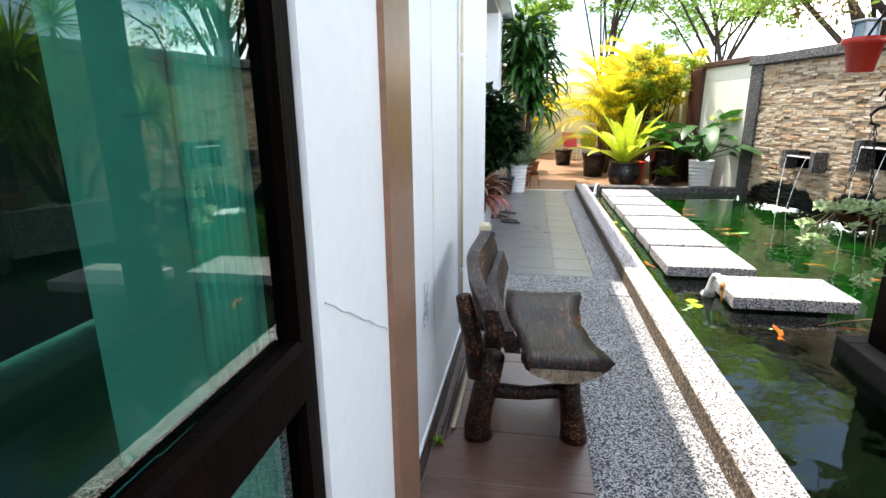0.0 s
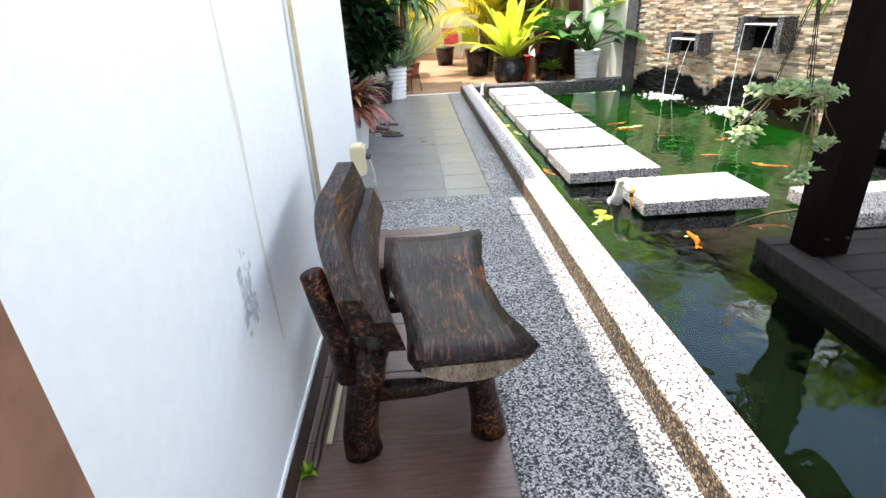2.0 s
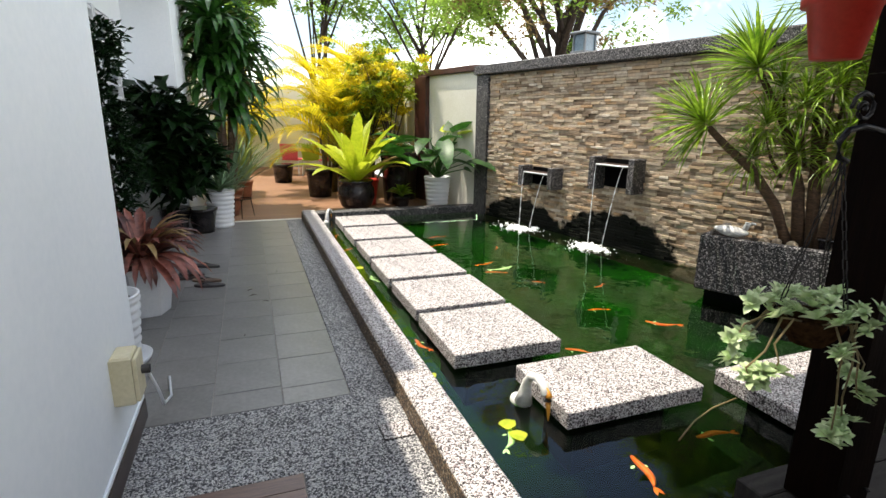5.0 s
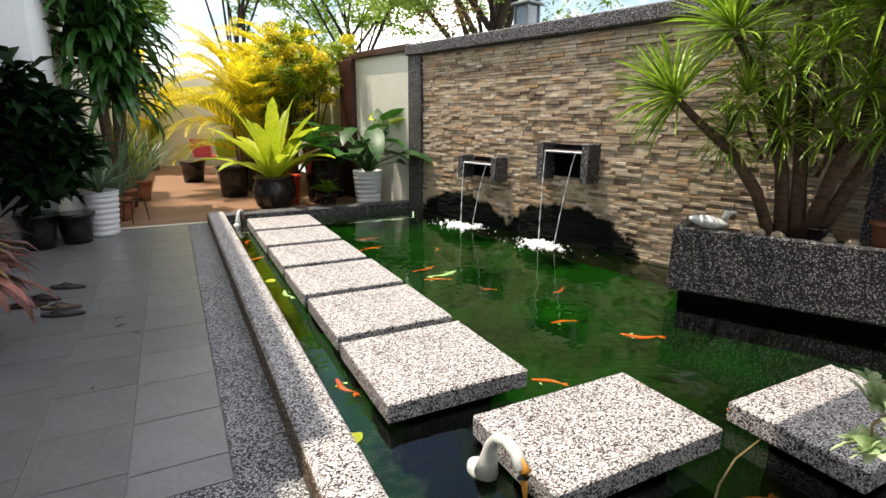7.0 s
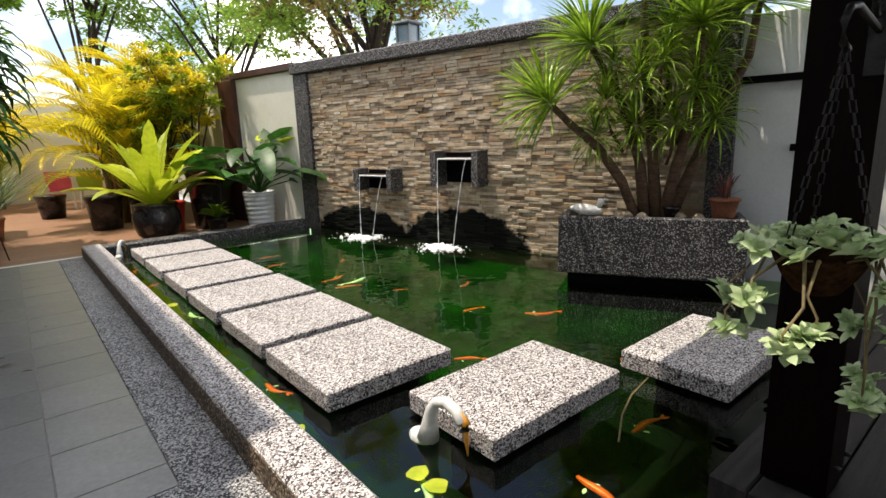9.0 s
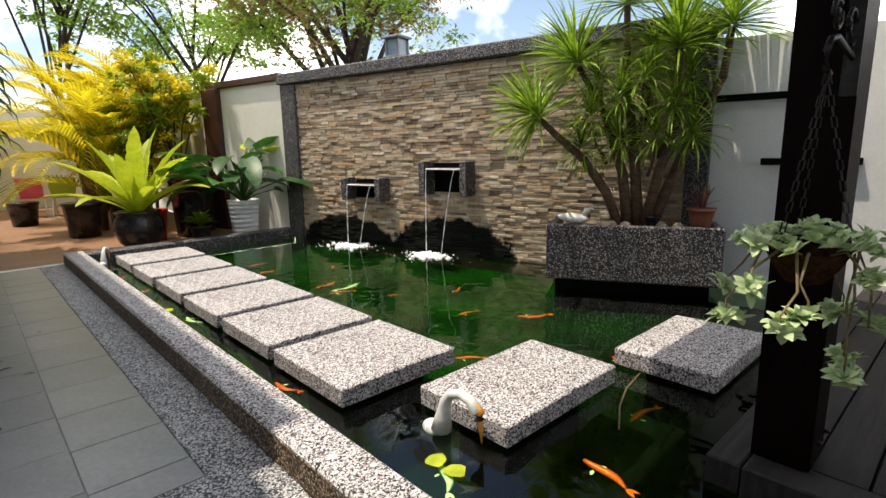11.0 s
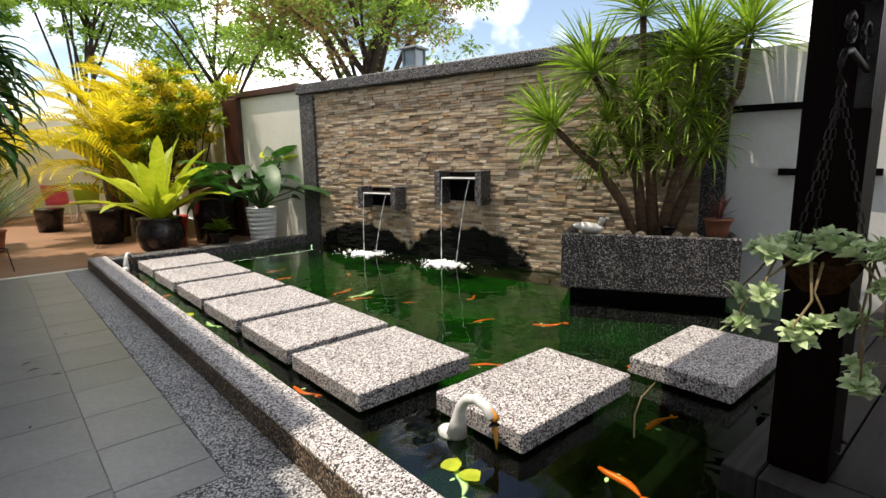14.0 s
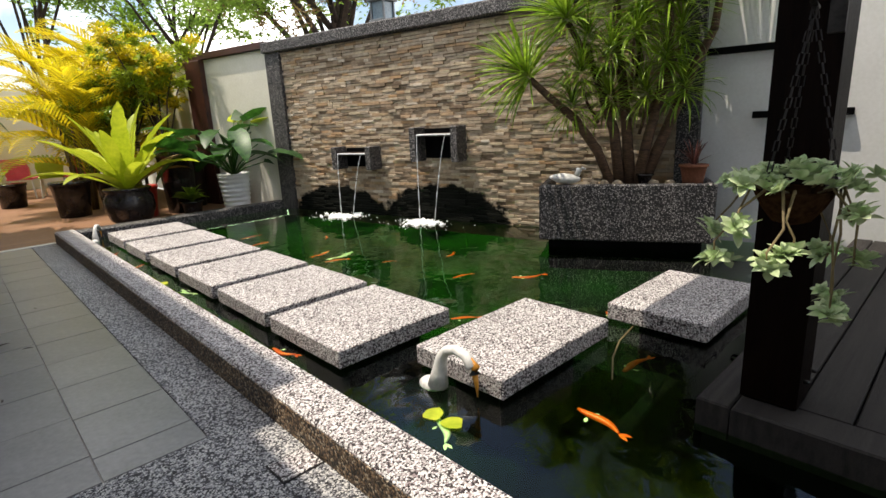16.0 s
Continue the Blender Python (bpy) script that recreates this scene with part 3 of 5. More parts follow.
sm = curtain.modifiers.new("thick", "SOLIDIFY")
sm.thickness = 0.006

# white grille doors in the recess
grille = tagged(new("door_2"), "white painted steel grille over a dark sliding door", "door", "", "structure")
for y in (0.78, 1.60, 1.66, 2.42, 2.48, 3.24, 3.30, 4.06):
    part("upright", box(RX + 0.01, RX + 0.05, y - 0.02, y + 0.02, 0.0, 2.33, 0.004), M_PLASTW, grille)
for y0 in (0.80, 1.68, 2.50, 3.32):
    for k in range(19):
        z = 0.08 + k * 0.122
        part("bar", box(RX + 0.018, RX + 0.042, y0, y0 + 0.74, z, z + 0.028, 0.003), M_PLASTW, grille)
dk = box(RX - 0.06, RX - 0.05, 0.76, 4.1, 0.0, 2.35, 0.001)
part("pane", dk, glass_mat("dark_door_glass", (0.05, 0.07, 0.07)), grille, "dark glass behind the grille")

# deck pavilion
deck = tagged(new("deck_platform"), "dark timber deck platform over the pond with plank floor", "deck", "", "structure")
DX, DY, DZ = 1.21, -1.26, 0.115
part("edge_board", box(DX, DX + 0.14, -8.9, DY - 0.11, DZ - 0.16, DZ, 0.006), M_DECK, deck, "edge board of the deck, darkened for the roof's shade")
part("edge_board", box(DX, 4.10, DY - 0.105, DY, DZ - 0.16, DZ, 0.006), M_DECK, deck, "edge board of the deck, darkened for the roof's shade")
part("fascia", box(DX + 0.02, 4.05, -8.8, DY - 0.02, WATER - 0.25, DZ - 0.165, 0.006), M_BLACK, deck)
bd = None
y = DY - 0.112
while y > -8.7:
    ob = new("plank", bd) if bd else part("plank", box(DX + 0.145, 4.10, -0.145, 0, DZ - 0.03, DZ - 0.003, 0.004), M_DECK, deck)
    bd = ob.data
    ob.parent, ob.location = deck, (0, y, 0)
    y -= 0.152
# Solid black sheet that stands in for the shade under the planks.
setting("deck_support", box(DX + 0.03, 4.05, -8.8, DY - 0.03, DZ - 0.10, DZ - 0.04, 0.002), M_BLACK, "black sheet below the deck planks for the shaded gaps", "deck")

PX0, PY0 = 1.31, -1.53


def post(x0, y0, s=0.2, top=2.75):
    t = thing("timber_post", "dark-stained square timber post standing on the deck", "post", (x0 + s / 2, y0 + s / 2, DZ - 0.002), group="pavilion posts")
    part("shaft", box(-s / 2, s / 2, -s / 2, s / 2, 0.0, top - DZ, 0.012), M_POST, t)
    for dx in (-0.05, 0.05):
        part("bolt", lathe([(0.010, 0), (0.010, 0.006), (0.004, 0.009)], 8, centre=(dx, -s / 2 - 0.012, 0.10)), M_CHAIN, t)
    return t


post(PX0, PY0, 0.165)
post(PX0, -6.0)
post(2.4, -6.0)
rf = box(0.45, 3.05, -7.0, -0.23, 2.75, 2.92, 0.01)
setting("roof_pavilion", rf, M_POST, "dark timber pavilion roof over the deck", "roof")

# timber deck beyond the patio
fd = tagged(new("far_deck"), "red-brown timber deck with dappled sun", "deck", "", "structure")
bd = None
y = 5.02
while y < 13.1:
    ob = new("plank", bd) if bd else part("plank", box(-1.15, 2.6, 0, 0.138, -0.03, 0.0, 0.004), M_DECKF, fd)
    bd = ob.data
    ob.parent, ob.location = fd, (0, y, 0)
    y += 0.143
setting("trim_5", box(-1.15, KX0, 4.965, 5.018, -0.02, 0.006, 0.003), M_CREAM, "pale threshold strip between tiles and deck", "trim")

# stepping slabs
SZ = 0.12


def slab(x0, x1, y0, y1):
    t = thing("stepping_slab", "pale pebble-wash concrete stepping slab above the pond water", "stepping stone", ((x0 + x1) / 2, (y0 + y1) / 2, pz), group="stepping slabs")
    a, b2 = (x1 - x0) / 2, (y1 - y0) / 2
    bm = bmesh.new()
    bmesh.ops.create_cube(bm, size=1, matrix=Matrix.LocRotScale((0, 0, SZ - 0.045 - pz), None, (2 * a, 2 * b2, 0.09)))
    bmesh.ops.bevel(bm, geom=bm.edges[:], offset=0.006, segments=1, affect="EDGES")
    me = bpy.data.meshes.new("slab")
    bm.to_mesh(me)
    bm.free()
    me.materials.append(M_PEBW)
    o = new("slab", me)
    o.parent = t
    # Pier is black to carry the dark shadow below the slab.
    part("pier", box(-a + 0.12, a - 0.12, -b2 + 0.12, b2 - 0.12, 0, SZ - 0.088 - pz, 0.006), M_BLACK, t, "supporting pier coloured black for the shade under the slab")
    return t


for k in range(6):
    y0 = 0.02 + 0.745 * k
    slab(0.585 + 0.006 * (k % 2), 1.275 + 0.005 * ((k * 7) % 3), y0, y0 + 0.665 - 0.008 * k)
slab(0.855, 1.65, -0.69, -0.19)
slab(1.85, 2.60, -1.07, -0.572)

# planter
PLANT = pose(2.92, 0.63, 0, 0, 0, 28)   # local y runs back along the planter's front
pl = thing("stone_planter", "dark pebble-wash planter box full of soil at the pond edge", "planter", (2.92, 0.63, 0), 28)
part("front", box(0.0, 0.06, -1.29, 0.0, 0.085, 0.535, 0.012), M_PEBD, pl)
part("side", box(0.062, 0.70, -0.062, -0.002, 0.09, 0.533, 0.01), M_PEBD, pl)
part("side", box(0.062, 0.42, -1.288, -1.228, 0.09, 0.533, 0.01), M_PEBD, pl)
part("soil", box(0.061, 0.40, -1.227, -0.063, 0.2, 0.49, 0.01), M_SOIL, pl)
# Black set-back base paints in the shadow gap below the planter front.
part("base", box(0.05, 0.40, -1.22, -0.07, pz, 0.089, 0.002), M_BLACK, pl, "recessed planter base, black for the shadow gap above the water")


# water spouts
def spout(y0, y1, z, s):
    t = thing("water_spout", "pebble-sided wall spout pouring water into the pond", "fountain", tuple(WALL @ Vector((0, (y0 + y1) / 2, z))), WA, "wall spouts")
    h = (y1 - y0) / 2
    for sy in (-1, 1):
        part("cheek", box(-0.20, 0.04, sy * h - 0.036, sy * h + 0.036, -0.24 * s, 0.0, 0.008), M_PEBD, t)
    part("tray", box(-0.17, 0.04, -h + 0.046, h - 0.046, -0.10, -0.07, 0.004), M_SKIRT, t, "mossy dark spout tray")
    part("back", box(-0.02, 0.035, -h + 0.046, h - 0.046, -0.22 * s, -0.02, 0.004), M_BLACK, t)
    part("lip", box(-0.185, -0.168, -h + 0.046, h - 0.046, -0.088, -0.074, 0.003), M_FOAM, t, "white water at the spout lip")
    for yy, ye, r in ((h - 0.06, h - 0.07, 0.0045), (-h + 0.10, h - 0.26, 0.0038)):
        pts = []
        for k in range(25):
            q = k / 24
            pts.append((-0.185 - 0.05 * q ** 0.6, yy + (ye - yy) * q, -0.075 - (z - 0.075 - WATER) * q ** 1.25))
        part("stream", tube(pts, [r * (0.55 + 1.1 * ((i * 7) % 4) / 3 * min(1, i / 10)) for i in range(25)], 6), M_FOAM, t, "thin stream of falling water", True)
    return t


spout(-1.77, -1.235, 0.83, 1.1)
spout(-2.93, -2.41, 1.02, 1.5)
rs = random.Random(4)
for yc in (-1.30, -2.52):
    g = Geo()
    for k in range(330):
        a, r = rs.random() * 6.28, abs(rs.gauss(0, 0.15))
        q = 0.003 + rs.random() * 0.012 * max(0.2, 1 - r * 2.2)
        if k < 120:
            r, q = r * 0.55, 0.012 + rs.random() * 0.016
        lathe([(q, -q * 0.5), (q * 1.1, 0), (q * 0.6, q * 0.7), (0.0005, q * 0.8)], 6, g, WALL @ Vector((-0.24 + r * math.cos(a) * 0.9, yc + r * math.sin(a) * 1.5, WATER + 0.002)))
    tagged(link("splash", g, M_FOAM, None, True), "white churned foam where spout water lands", "splash", "", "stuff")

# ---- things: the bench ----
def loft(sections, g=None):
    """Quads between rings of equal length, closed at both ends."""
    g = g or Geo()
    n = len(sections[0])
    v = [p for s in sections for p in s]
    f = []
    for k in range(len(sections) - 1):
        for i in range(n):
            j = (i + 1) % n
            f.append((k * n + i, k * n + j, (k + 1) * n + j, (k + 1) * n + i))
    f += [tuple(range(n))[::-1], tuple((len(sections) - 1) * n + i for i in range(n))]
    return g.add(v, f)


def bench():
    t = thing("log_bench", "glossy dark brown rustic log bench against the white wall", "bench", (-0.55, -2.12, 0))
    rb = random.Random(3)
    # seat: half log with a waisted front edge and a rounded underside
    sec = []
    for k in range(15):
        q = k / 14
        y = -0.42 + 0.80 * q
        waist = 0.055 * math.sin(math.pi * min(1, q * 1.08)) + rb.uniform(-0.004, 0.004)
        x0 = -0.035 - 0.10 * q + 0.015 * math.sin(q * 7)
        x1 = 0.315 - 0.06 * q - waist
        zt = 0.455 + 0.01 * math.cos(math.pi * 2 * q) + 0.004 * math.sin(q * 19)
        dip = 0.012
        ring = []
        for i in range(7):
            u = i / 6
            ring.append((x0 + (x1 - x0) * u, y + 0.02 * u, zt - dip * math.sin(math.pi * u)))
        for i in range(7):
            u = 1 - i / 6
            ring.append((x0 + 0.02 + (x1 - x0 - 0.05) * u, y + 0.02 * u, zt - 0.02 - 0.075 * math.sin(math.pi * (0.08 + 0.84 * u))))
        sec.append(ring)
    part("seat", loft(sec), M_WOOD, t, "grained glossy half-log seat", True)

    end = []
    for dy in (-0.424, -0.404):
        ring = []
        for i in range(9):
            u = i / 8
            ring.append((0.0 + 0.27 * u, dy + 0.018 * u, 0.432 - 0.004 * u))
        for i in range(9):
            u = 1 - i / 8
            ring.append((0.0 + 0.27 * u, dy + 0.018 * u, 0.432 - 0.058 * math.sin(math.pi * (0.1 + 0.8 * u))))
        end.append(ring)
    part("cut_end", loft(end), M_WOODP, t, "pale weathered sawn end of the seat")

    def rail(name, ya, yb, xa, xb, za, zb, hh, th, bow, wob, label=""):
        sec = []
        for k in range(13):
            q = k / 12
            y = ya + (yb - ya) * q
            x = xa + (xb - xa) * q - bow * math.sin(math.pi * q)
            z = za + (zb - za) * q + wob * math.sin(q * 8.0)
            h = hh * (0.85 + 0.25 * math.sin(math.pi * q) + 0.08 * math.sin(q * 13))
            lean = -0.22 * h
            sec.append([(x - th / 2, y, z - h / 2), (x + th / 2, y, z - h / 2), (x + th / 2 + lean * 0.6, y, z), (x + th * 0.35 + lean, y, z + h / 2), (x - th * 0.45 + lean, y, z + h / 2), (x - th / 2 + lean * 0.6, y, z)])
        return part(name, loft(sec), M_WOOD, t, label, False)

    rail("back_rail", -0.47, 0.30, -0.125, -0.205, 0.63, 0.74, 0.12, 0.07, 0.06, 0.008, "curved rough upper back slab")
    rail("back_rail", -0.40, 0.33, -0.065, -0.145, 0.525, 0.635, 0.105, 0.06, 0.045, 0.008, "curved rough lower back slab")
    for y in (-0.26, 0.24):
        part("back_post", tube([(-0.215, y, 0.30), (-0.232, y, 0.45), (-0.255, y - 0.01, 0.56), (-0.275, y - 0.015, 0.66)], [0.044, 0.042, 0.038, 0.032], 10), M_WOOD, t, "", True)
        lx = [(-0.21, y - 0.0, 0.0, 0.062), (-0.215, y + 0.01, 0.06, 0.058), (-0.20, y, 0.16, 0.052), (-0.175, y + 0.01, 0.27, 0.055), (-0.15, y, 0.40, 0.05)]
        part("leg", tube([p[:3] for p in lx], [p[3] for p in lx], 12), M_WOOD, t, "", True)
        lx = [(0.20, y + 0.05, 0.0, 0.060), (0.195, y + 0.05, 0.06, 0.052), (0.18, y + 0.05, 0.17, 0.045), (0.165, y + 0.05, 0.28, 0.05), (0.12, y + 0.05, 0.38, 0.05)]
        part("leg", tube([p[:3] for p in lx], [p[3] for p in lx], 12), M_WOOD, t, "", True)
        part("stretcher", tube([(-0.19, y + 0.01, 0.23), (0.0, y + 0.03, 0.215), (0.17, y + 0.05, 0.235)], [0.036, 0.03, 0.034], 10), M_WOOD, t, "", True)


bench()

# wall fittings
conduit = thing("conduit_pipe", "white plastic conduit pipe running down the house wall", "pipe", (HX, -1.56, 0.2))
part("pipe", tube([(0.014, 0, 0.0), (0.014, 0, 3.6)], 0.013, 10), M_BEIGE, conduit, "", True)
part("pipe", tube([(0.010, -0.035, 0.0), (0.010, -0.035, 3.6)], 0.007, 8), M_PLASTW, conduit, "", True)
for z in (0.3, 1.45, 2.6):
    part("clip", box(0.0, 0.03, -0.022, 0.022, z, z + 0.02, 0.003), M_PLASTW, conduit)
ebox = thing("socket_box", "aged beige weatherproof socket box on the wall", "socket", (HX, -0.28, 0.30))
part("body", box(0.0, 0.075, -0.065, 0.065, 0.0, 0.20, 0.008), M_BEIGE, ebox)
part("cover", box(0.076, 0.09, -0.06, 0.06, 0.01, 0.19, 0.005), M_BEIGE, ebox, "aged beige hinged cover")
part("plug", tube([(0.09, 0.02, 0.11), (0.12, 0.02, 0.11)], 0.018, 10), M_RUBBER, ebox, "black plug")
part("cable", tube([(0.11, 0.02, 0.10), (0.13, 0.06, 0.0), (0.12, 0.2, -0.15), (0.10, 0.5, -0.27), (0.06, 0.75, -0.285)], 0.006, 6), M_PLASTW, ebox, "white cable", True)
for i, (x, a, r) in enumerate(((HX + 0.05, -2.45, 0.012), (HX + 0.085, -2.35, 0.010))):
    rod = thing("plastic_rod", "pale plastic rod lying along the wall", "rod", (x, a, 0.004), group="rods by the wall")
    part("rod", tube([(0, 0, r), (0.012, 1.5, r)], r, 8), M_BEIGE if i else M_SKIRT, rod, "", True)
rw2 = random.Random(8)
st = Geo()
for k in range(70):
    y, z = rw2.gauss(-2.50, 0.022), rw2.gauss(0.66, 0.045)
    s1, s2 = 0.002 + rw2.random() * 0.010, 0.004 + rw2.random() * 0.016
    st.add([(HX + 0.0015 + k * 1e-5, y - s1, z - s2), (HX + 0.0015 + k * 1e-5, y + s1, z - s2 * 0.6), (HX + 0.0015 + k * 1e-5, y + s1 * 0.7, z + s2), (HX + 0.0015 + k * 1e-5, y - s1 * 0.6, z + s2 * 0.7)], [(0, 1, 2, 3)])
tagged(link("wall_stain", st, M_STAIN), "grey flaked patch where paint has worn off", "stain", "", "structure")
rst = Geo()
v = []
for k in range(30):
    z = 3.6 - k * 0.11
    w = 0.010 + 0.006 * math.sin(k * 1.7)
    y = -2.32 + 0.006 * math.sin(k * 0.9)
    v += [(HX + 0.001, y - w, z), (HX + 0.001, y + w, z)]
rst.add(v, [(2 * k, 2 * k + 1, 2 * k + 3, 2 * k + 2) for k in range(29)])
tagged(link("rust_streak", rst, M_RUST), "long pale rust streak down the white wall", "stain", "", "structure")
CRZ, CRS = 1.151, 0.0165
cr = [(PI + 0.001, -3.77 + 0.029 * k, CRZ + 0.002 * math.sin(k * 2.3) - CRS * k) for k in range(11)]
tagged(link("wall_crack", tube(cr, 0.0011, 5), M_STAIN), "hairline crack across the white pier", "crack", "", "structure")


ac = thing("air_conditioner", "white outdoor air conditioner unit on the house wall", "air conditioner", (-1.16, 8.2, 2.3))
part("body", box(0.0, 0.30, -0.40, 0.40, 0.0, 0.55, 0.012), M_PLASTW, ac)
part("grille", lathe([(0.20, 0.0), (0.20, 0.01), (0.03, 0.015)], 24), M_BLACKP, ac, "dark round fan grille").matrix_basis = pose(0.302, -0.12, 0.28, 0, 90, 0)
part("bracket", box(0.0, 0.28, -0.30, -0.26, -0.04, -0.001, 0.003), M_CHAIN, ac)
part("bracket", box(0.0, 0.28, 0.26, 0.30, -0.04, -0.001, 0.003), M_CHAIN, ac)
weed = Geo()
rq = random.Random(2)
for k in range(26):
    a = rq.random() * 6.28
    blade(weed, (0, 0, 0), a, rq.uniform(0.3, 1.3), rq.uniform(0.02, 0.05), 0.014, 0.6, 3, 0.2, "oval")
wo = link("weed_tuft", weed, M_GRN)
wo.location = (HX + 0.035, -2.46, 0.002)
tagged(wo, "small green weed sprouting at the foot of the wall", "weed")


# ---- plants and pots ----
def ribbed_pot(loc, h, r, group="ribbed pots", saucer=True):
    t = thing("ribbed_pot", "white ribbed tapered plastic plant pot standing on the tiles", "plant pot", loc, group=group)
    pr = [(r * 0.72, 0.0)]
    ribs = 8
    for k in range(ribs):
        for j, d in ((0.1, 0.0), (0.35, 0.012), (0.7, 0.012), (0.95, 0.0)):
            q = (k + j) / ribs
            pr.append((r * (0.74 + 0.22 * q) + d, h * q))
    pr += [(r * 1.02, h), (r * 1.02, h + 0.012), (r * 0.92, h + 0.012), (r * 0.88, h - 0.05), (0.01, h - 0.05)]
    part("body", lathe(pr, 32), M_PLASTW, t, "", True)
    part("soil", lathe([(r * 0.87, h - 0.06), (r * 0.87, h - 0.035), (0.01, h - 0.02)], 20), M_SOIL, t)
    if saucer:
        part("saucer", lathe([(r * 0.95, 0.0), (r * 1.12, 0.006), (r * 1.2, 0.035), (r * 1.14, 0.035), (r * 1.0, 0.010), (0.01, 0.010)], 32), M_PLASTW, t, "", True)
    return t


def round_pot(name, label, loc, prof, material, group=""):
    t = thing(name, label, "plant pot", loc, group=group)
    part("body", lathe(prof, 28), material, t, "", True)
    r, z = prof[-1][0], prof[-1][1]
    part("soil", lathe([(r * 0.93, z - 0.06), (r * 0.93, z - 0.03), (0.01, z - 0.02)], 20), M_SOIL, t)
    return t


def pot_prof(r0, r1, h, rim=0.012):
    return [(r0, 0), (r0 + (r1 - r0) * 0.5, h * 0.5), (r1, h * 0.9), (r1 + rim, h * 0.9), (r1 + rim, h), (r1 - 0.012, h)]


def strap_plant(name, label, cat, loc, seed, n, length, width, material, p0=0.3, p1=1.4, droop=0.8, base_r=0.03, z0=0.0, stem=None, kind="lance", segs=5):
    t = thing(name, label, cat, loc)
    r = random.Random(seed)
    g = Geo()
    for k in range(n):
        a = k * 2.399 + r.uniform(-0.3, 0.3)
        p = r.uniform(p0, p1)
        l = length * r.uniform(0.7, 1.1)
        blade(g, (base_r * math.cos(a), base_r * math.sin(a), z0 + r.random() * 0.05), a, p, l, width * r.uniform(0.8, 1.15), droop * r.uniform(0.6, 1.3), segs, 0.22, kind)
    part("foliage", g, material, t, "", True)
    if stem:
        part("stem", tube([(0, 0, 0), (0, 0, max(z0, 0.03))], stem, 8), M_BARK, t, "", True)
    return t


def leafy_crown(g, centre, radius, n, size, r, squash=1.0, kind="oval", hollow=0.55, droop=0.5):
    for k in range(n):
        d = Vector((r.gauss(0, 1), r.gauss(0, 1), r.gauss(0, 1))).normalized()
        q = radius * (hollow + (1 - hollow) * r.random()) * (0.75 + 0.5 * noise.noise(d * 2.0 + Vector(centre)))
        p = Vector(centre) + Vector((d.x * q, d.y * q, d.z * q * squash))
        s = size * r.uniform(0.6, 1.25)
        blade(g, p, math.atan2(d.y, d.x) + r.uniform(-0.9, 0.9), r.uniform(-0.7, 0.9), s, s * 0.42, droop, 2, 0.2, kind, 0, r.uniform(-0.7, 0.7))


# by the house: ribbed pot with clipped dark shrub
ribbed_pot((-1.21, 0.78, 0.0), 0.40, 0.155)
round_pot("black_pot", "plain black plastic plant pot on the grey tiles", (-1.40, 2.05, 0.0), pot_prof(0.12, 0.165, 0.32), M_BLACKP, "black pots by the wall")
shrub = thing("column_shrub", "tall dark small-leaved shrub in a black pot", "shrub", (-1.40, 2.05, 0.0))
r = random.Random(21)
g = Geo()
for k in range(9):
    leafy_crown(g, (r.uniform(-0.07, 0.07), r.uniform(-0.08, 0.08), 0.55 + 0.17 * k), 0.25 - 0.008 * k, 430, 0.065, r)
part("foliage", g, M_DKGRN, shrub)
part("stem", tube([(0, 0, 0.0), (0.01, 0, 1.0), (0, 0.01, 1.9)], [0.025, 0.018, 0.008], 8), M_BARKD, shrub, "", True)
# hexagonal pot with red cordyline
hexp = thing("hexagonal_pot", "white six-sided tapered plant pot on the grey tiles", "plant pot", (-1.18, 1.62, 0.0), 12)
hp = [(0.145, 0), (0.150, 0.01), (0.195, 0.33), (0.205, 0.335), (0.205, 0.36), (0.185, 0.36), (0.18, 0.31), (0.01, 0.31)]
part("body", lathe(hp, 6), M_PLASTW, hexp)
part("soil", lathe([(0.17, 0.30), (0.17, 0.32), (0.01, 0.33)], 6), M_SOIL, hexp)
cord = strap_plant("cordyline_plant", "bushy red-bronze leaved plant with drooping strap leaves", "plant", (-1.18, 1.62, 0.33), 5, 110, 0.44, 0.075, M_CORD, -0.2, 1.35, 1.9, 0.07, 0.06, 0.03)
g = Geo()
r = random.Random(33)
for k in range(26):
    a = r.random() * 6.28
    blade(g, (0.05 * math.cos(a), 0.05 * math.sin(a), 0.16), a, r.uniform(0.2, 1.1), 0.38, 0.06, 1.6, 5, 0.2)
part("foliage", g, M_TREEB, cord, "dry straw-brown lower leaves", True)
# dark broad-leaved shrub in black pots
for loc, h in (((-1.28, 4.28, 0.0), 0.34), ((-1.00, 4.42, 0.0), 0.30)):
    round_pot("black_pot", "plain black plastic plant pot on the grey tiles", loc, pot_prof(0.12, 0.165, h), M_BLACKP, "black pots by the wall")
rub = thing("broadleaf_shrub", "large very dark broad-leaved shrub in a black pot", "shrub", (-1.28, 4.28, 0.30))
r = random.Random(17)
g = Geo()
for c, q in (((0, 0, 0.75), 0.42), ((0.15, -0.12, 0.95), 0.36), ((-0.08, 0.05, 1.2), 0.33), ((0.28, 0.0, 0.62), 0.3), ((0.12, -0.1, 0.34), 0.34), ((-0.15, -0.2, 0.6), 0.34)):
    leafy_crown(g, c, q, 150, 0.24, r, 1.0, "heart", 0.5, 0.9)
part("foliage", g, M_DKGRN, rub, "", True)
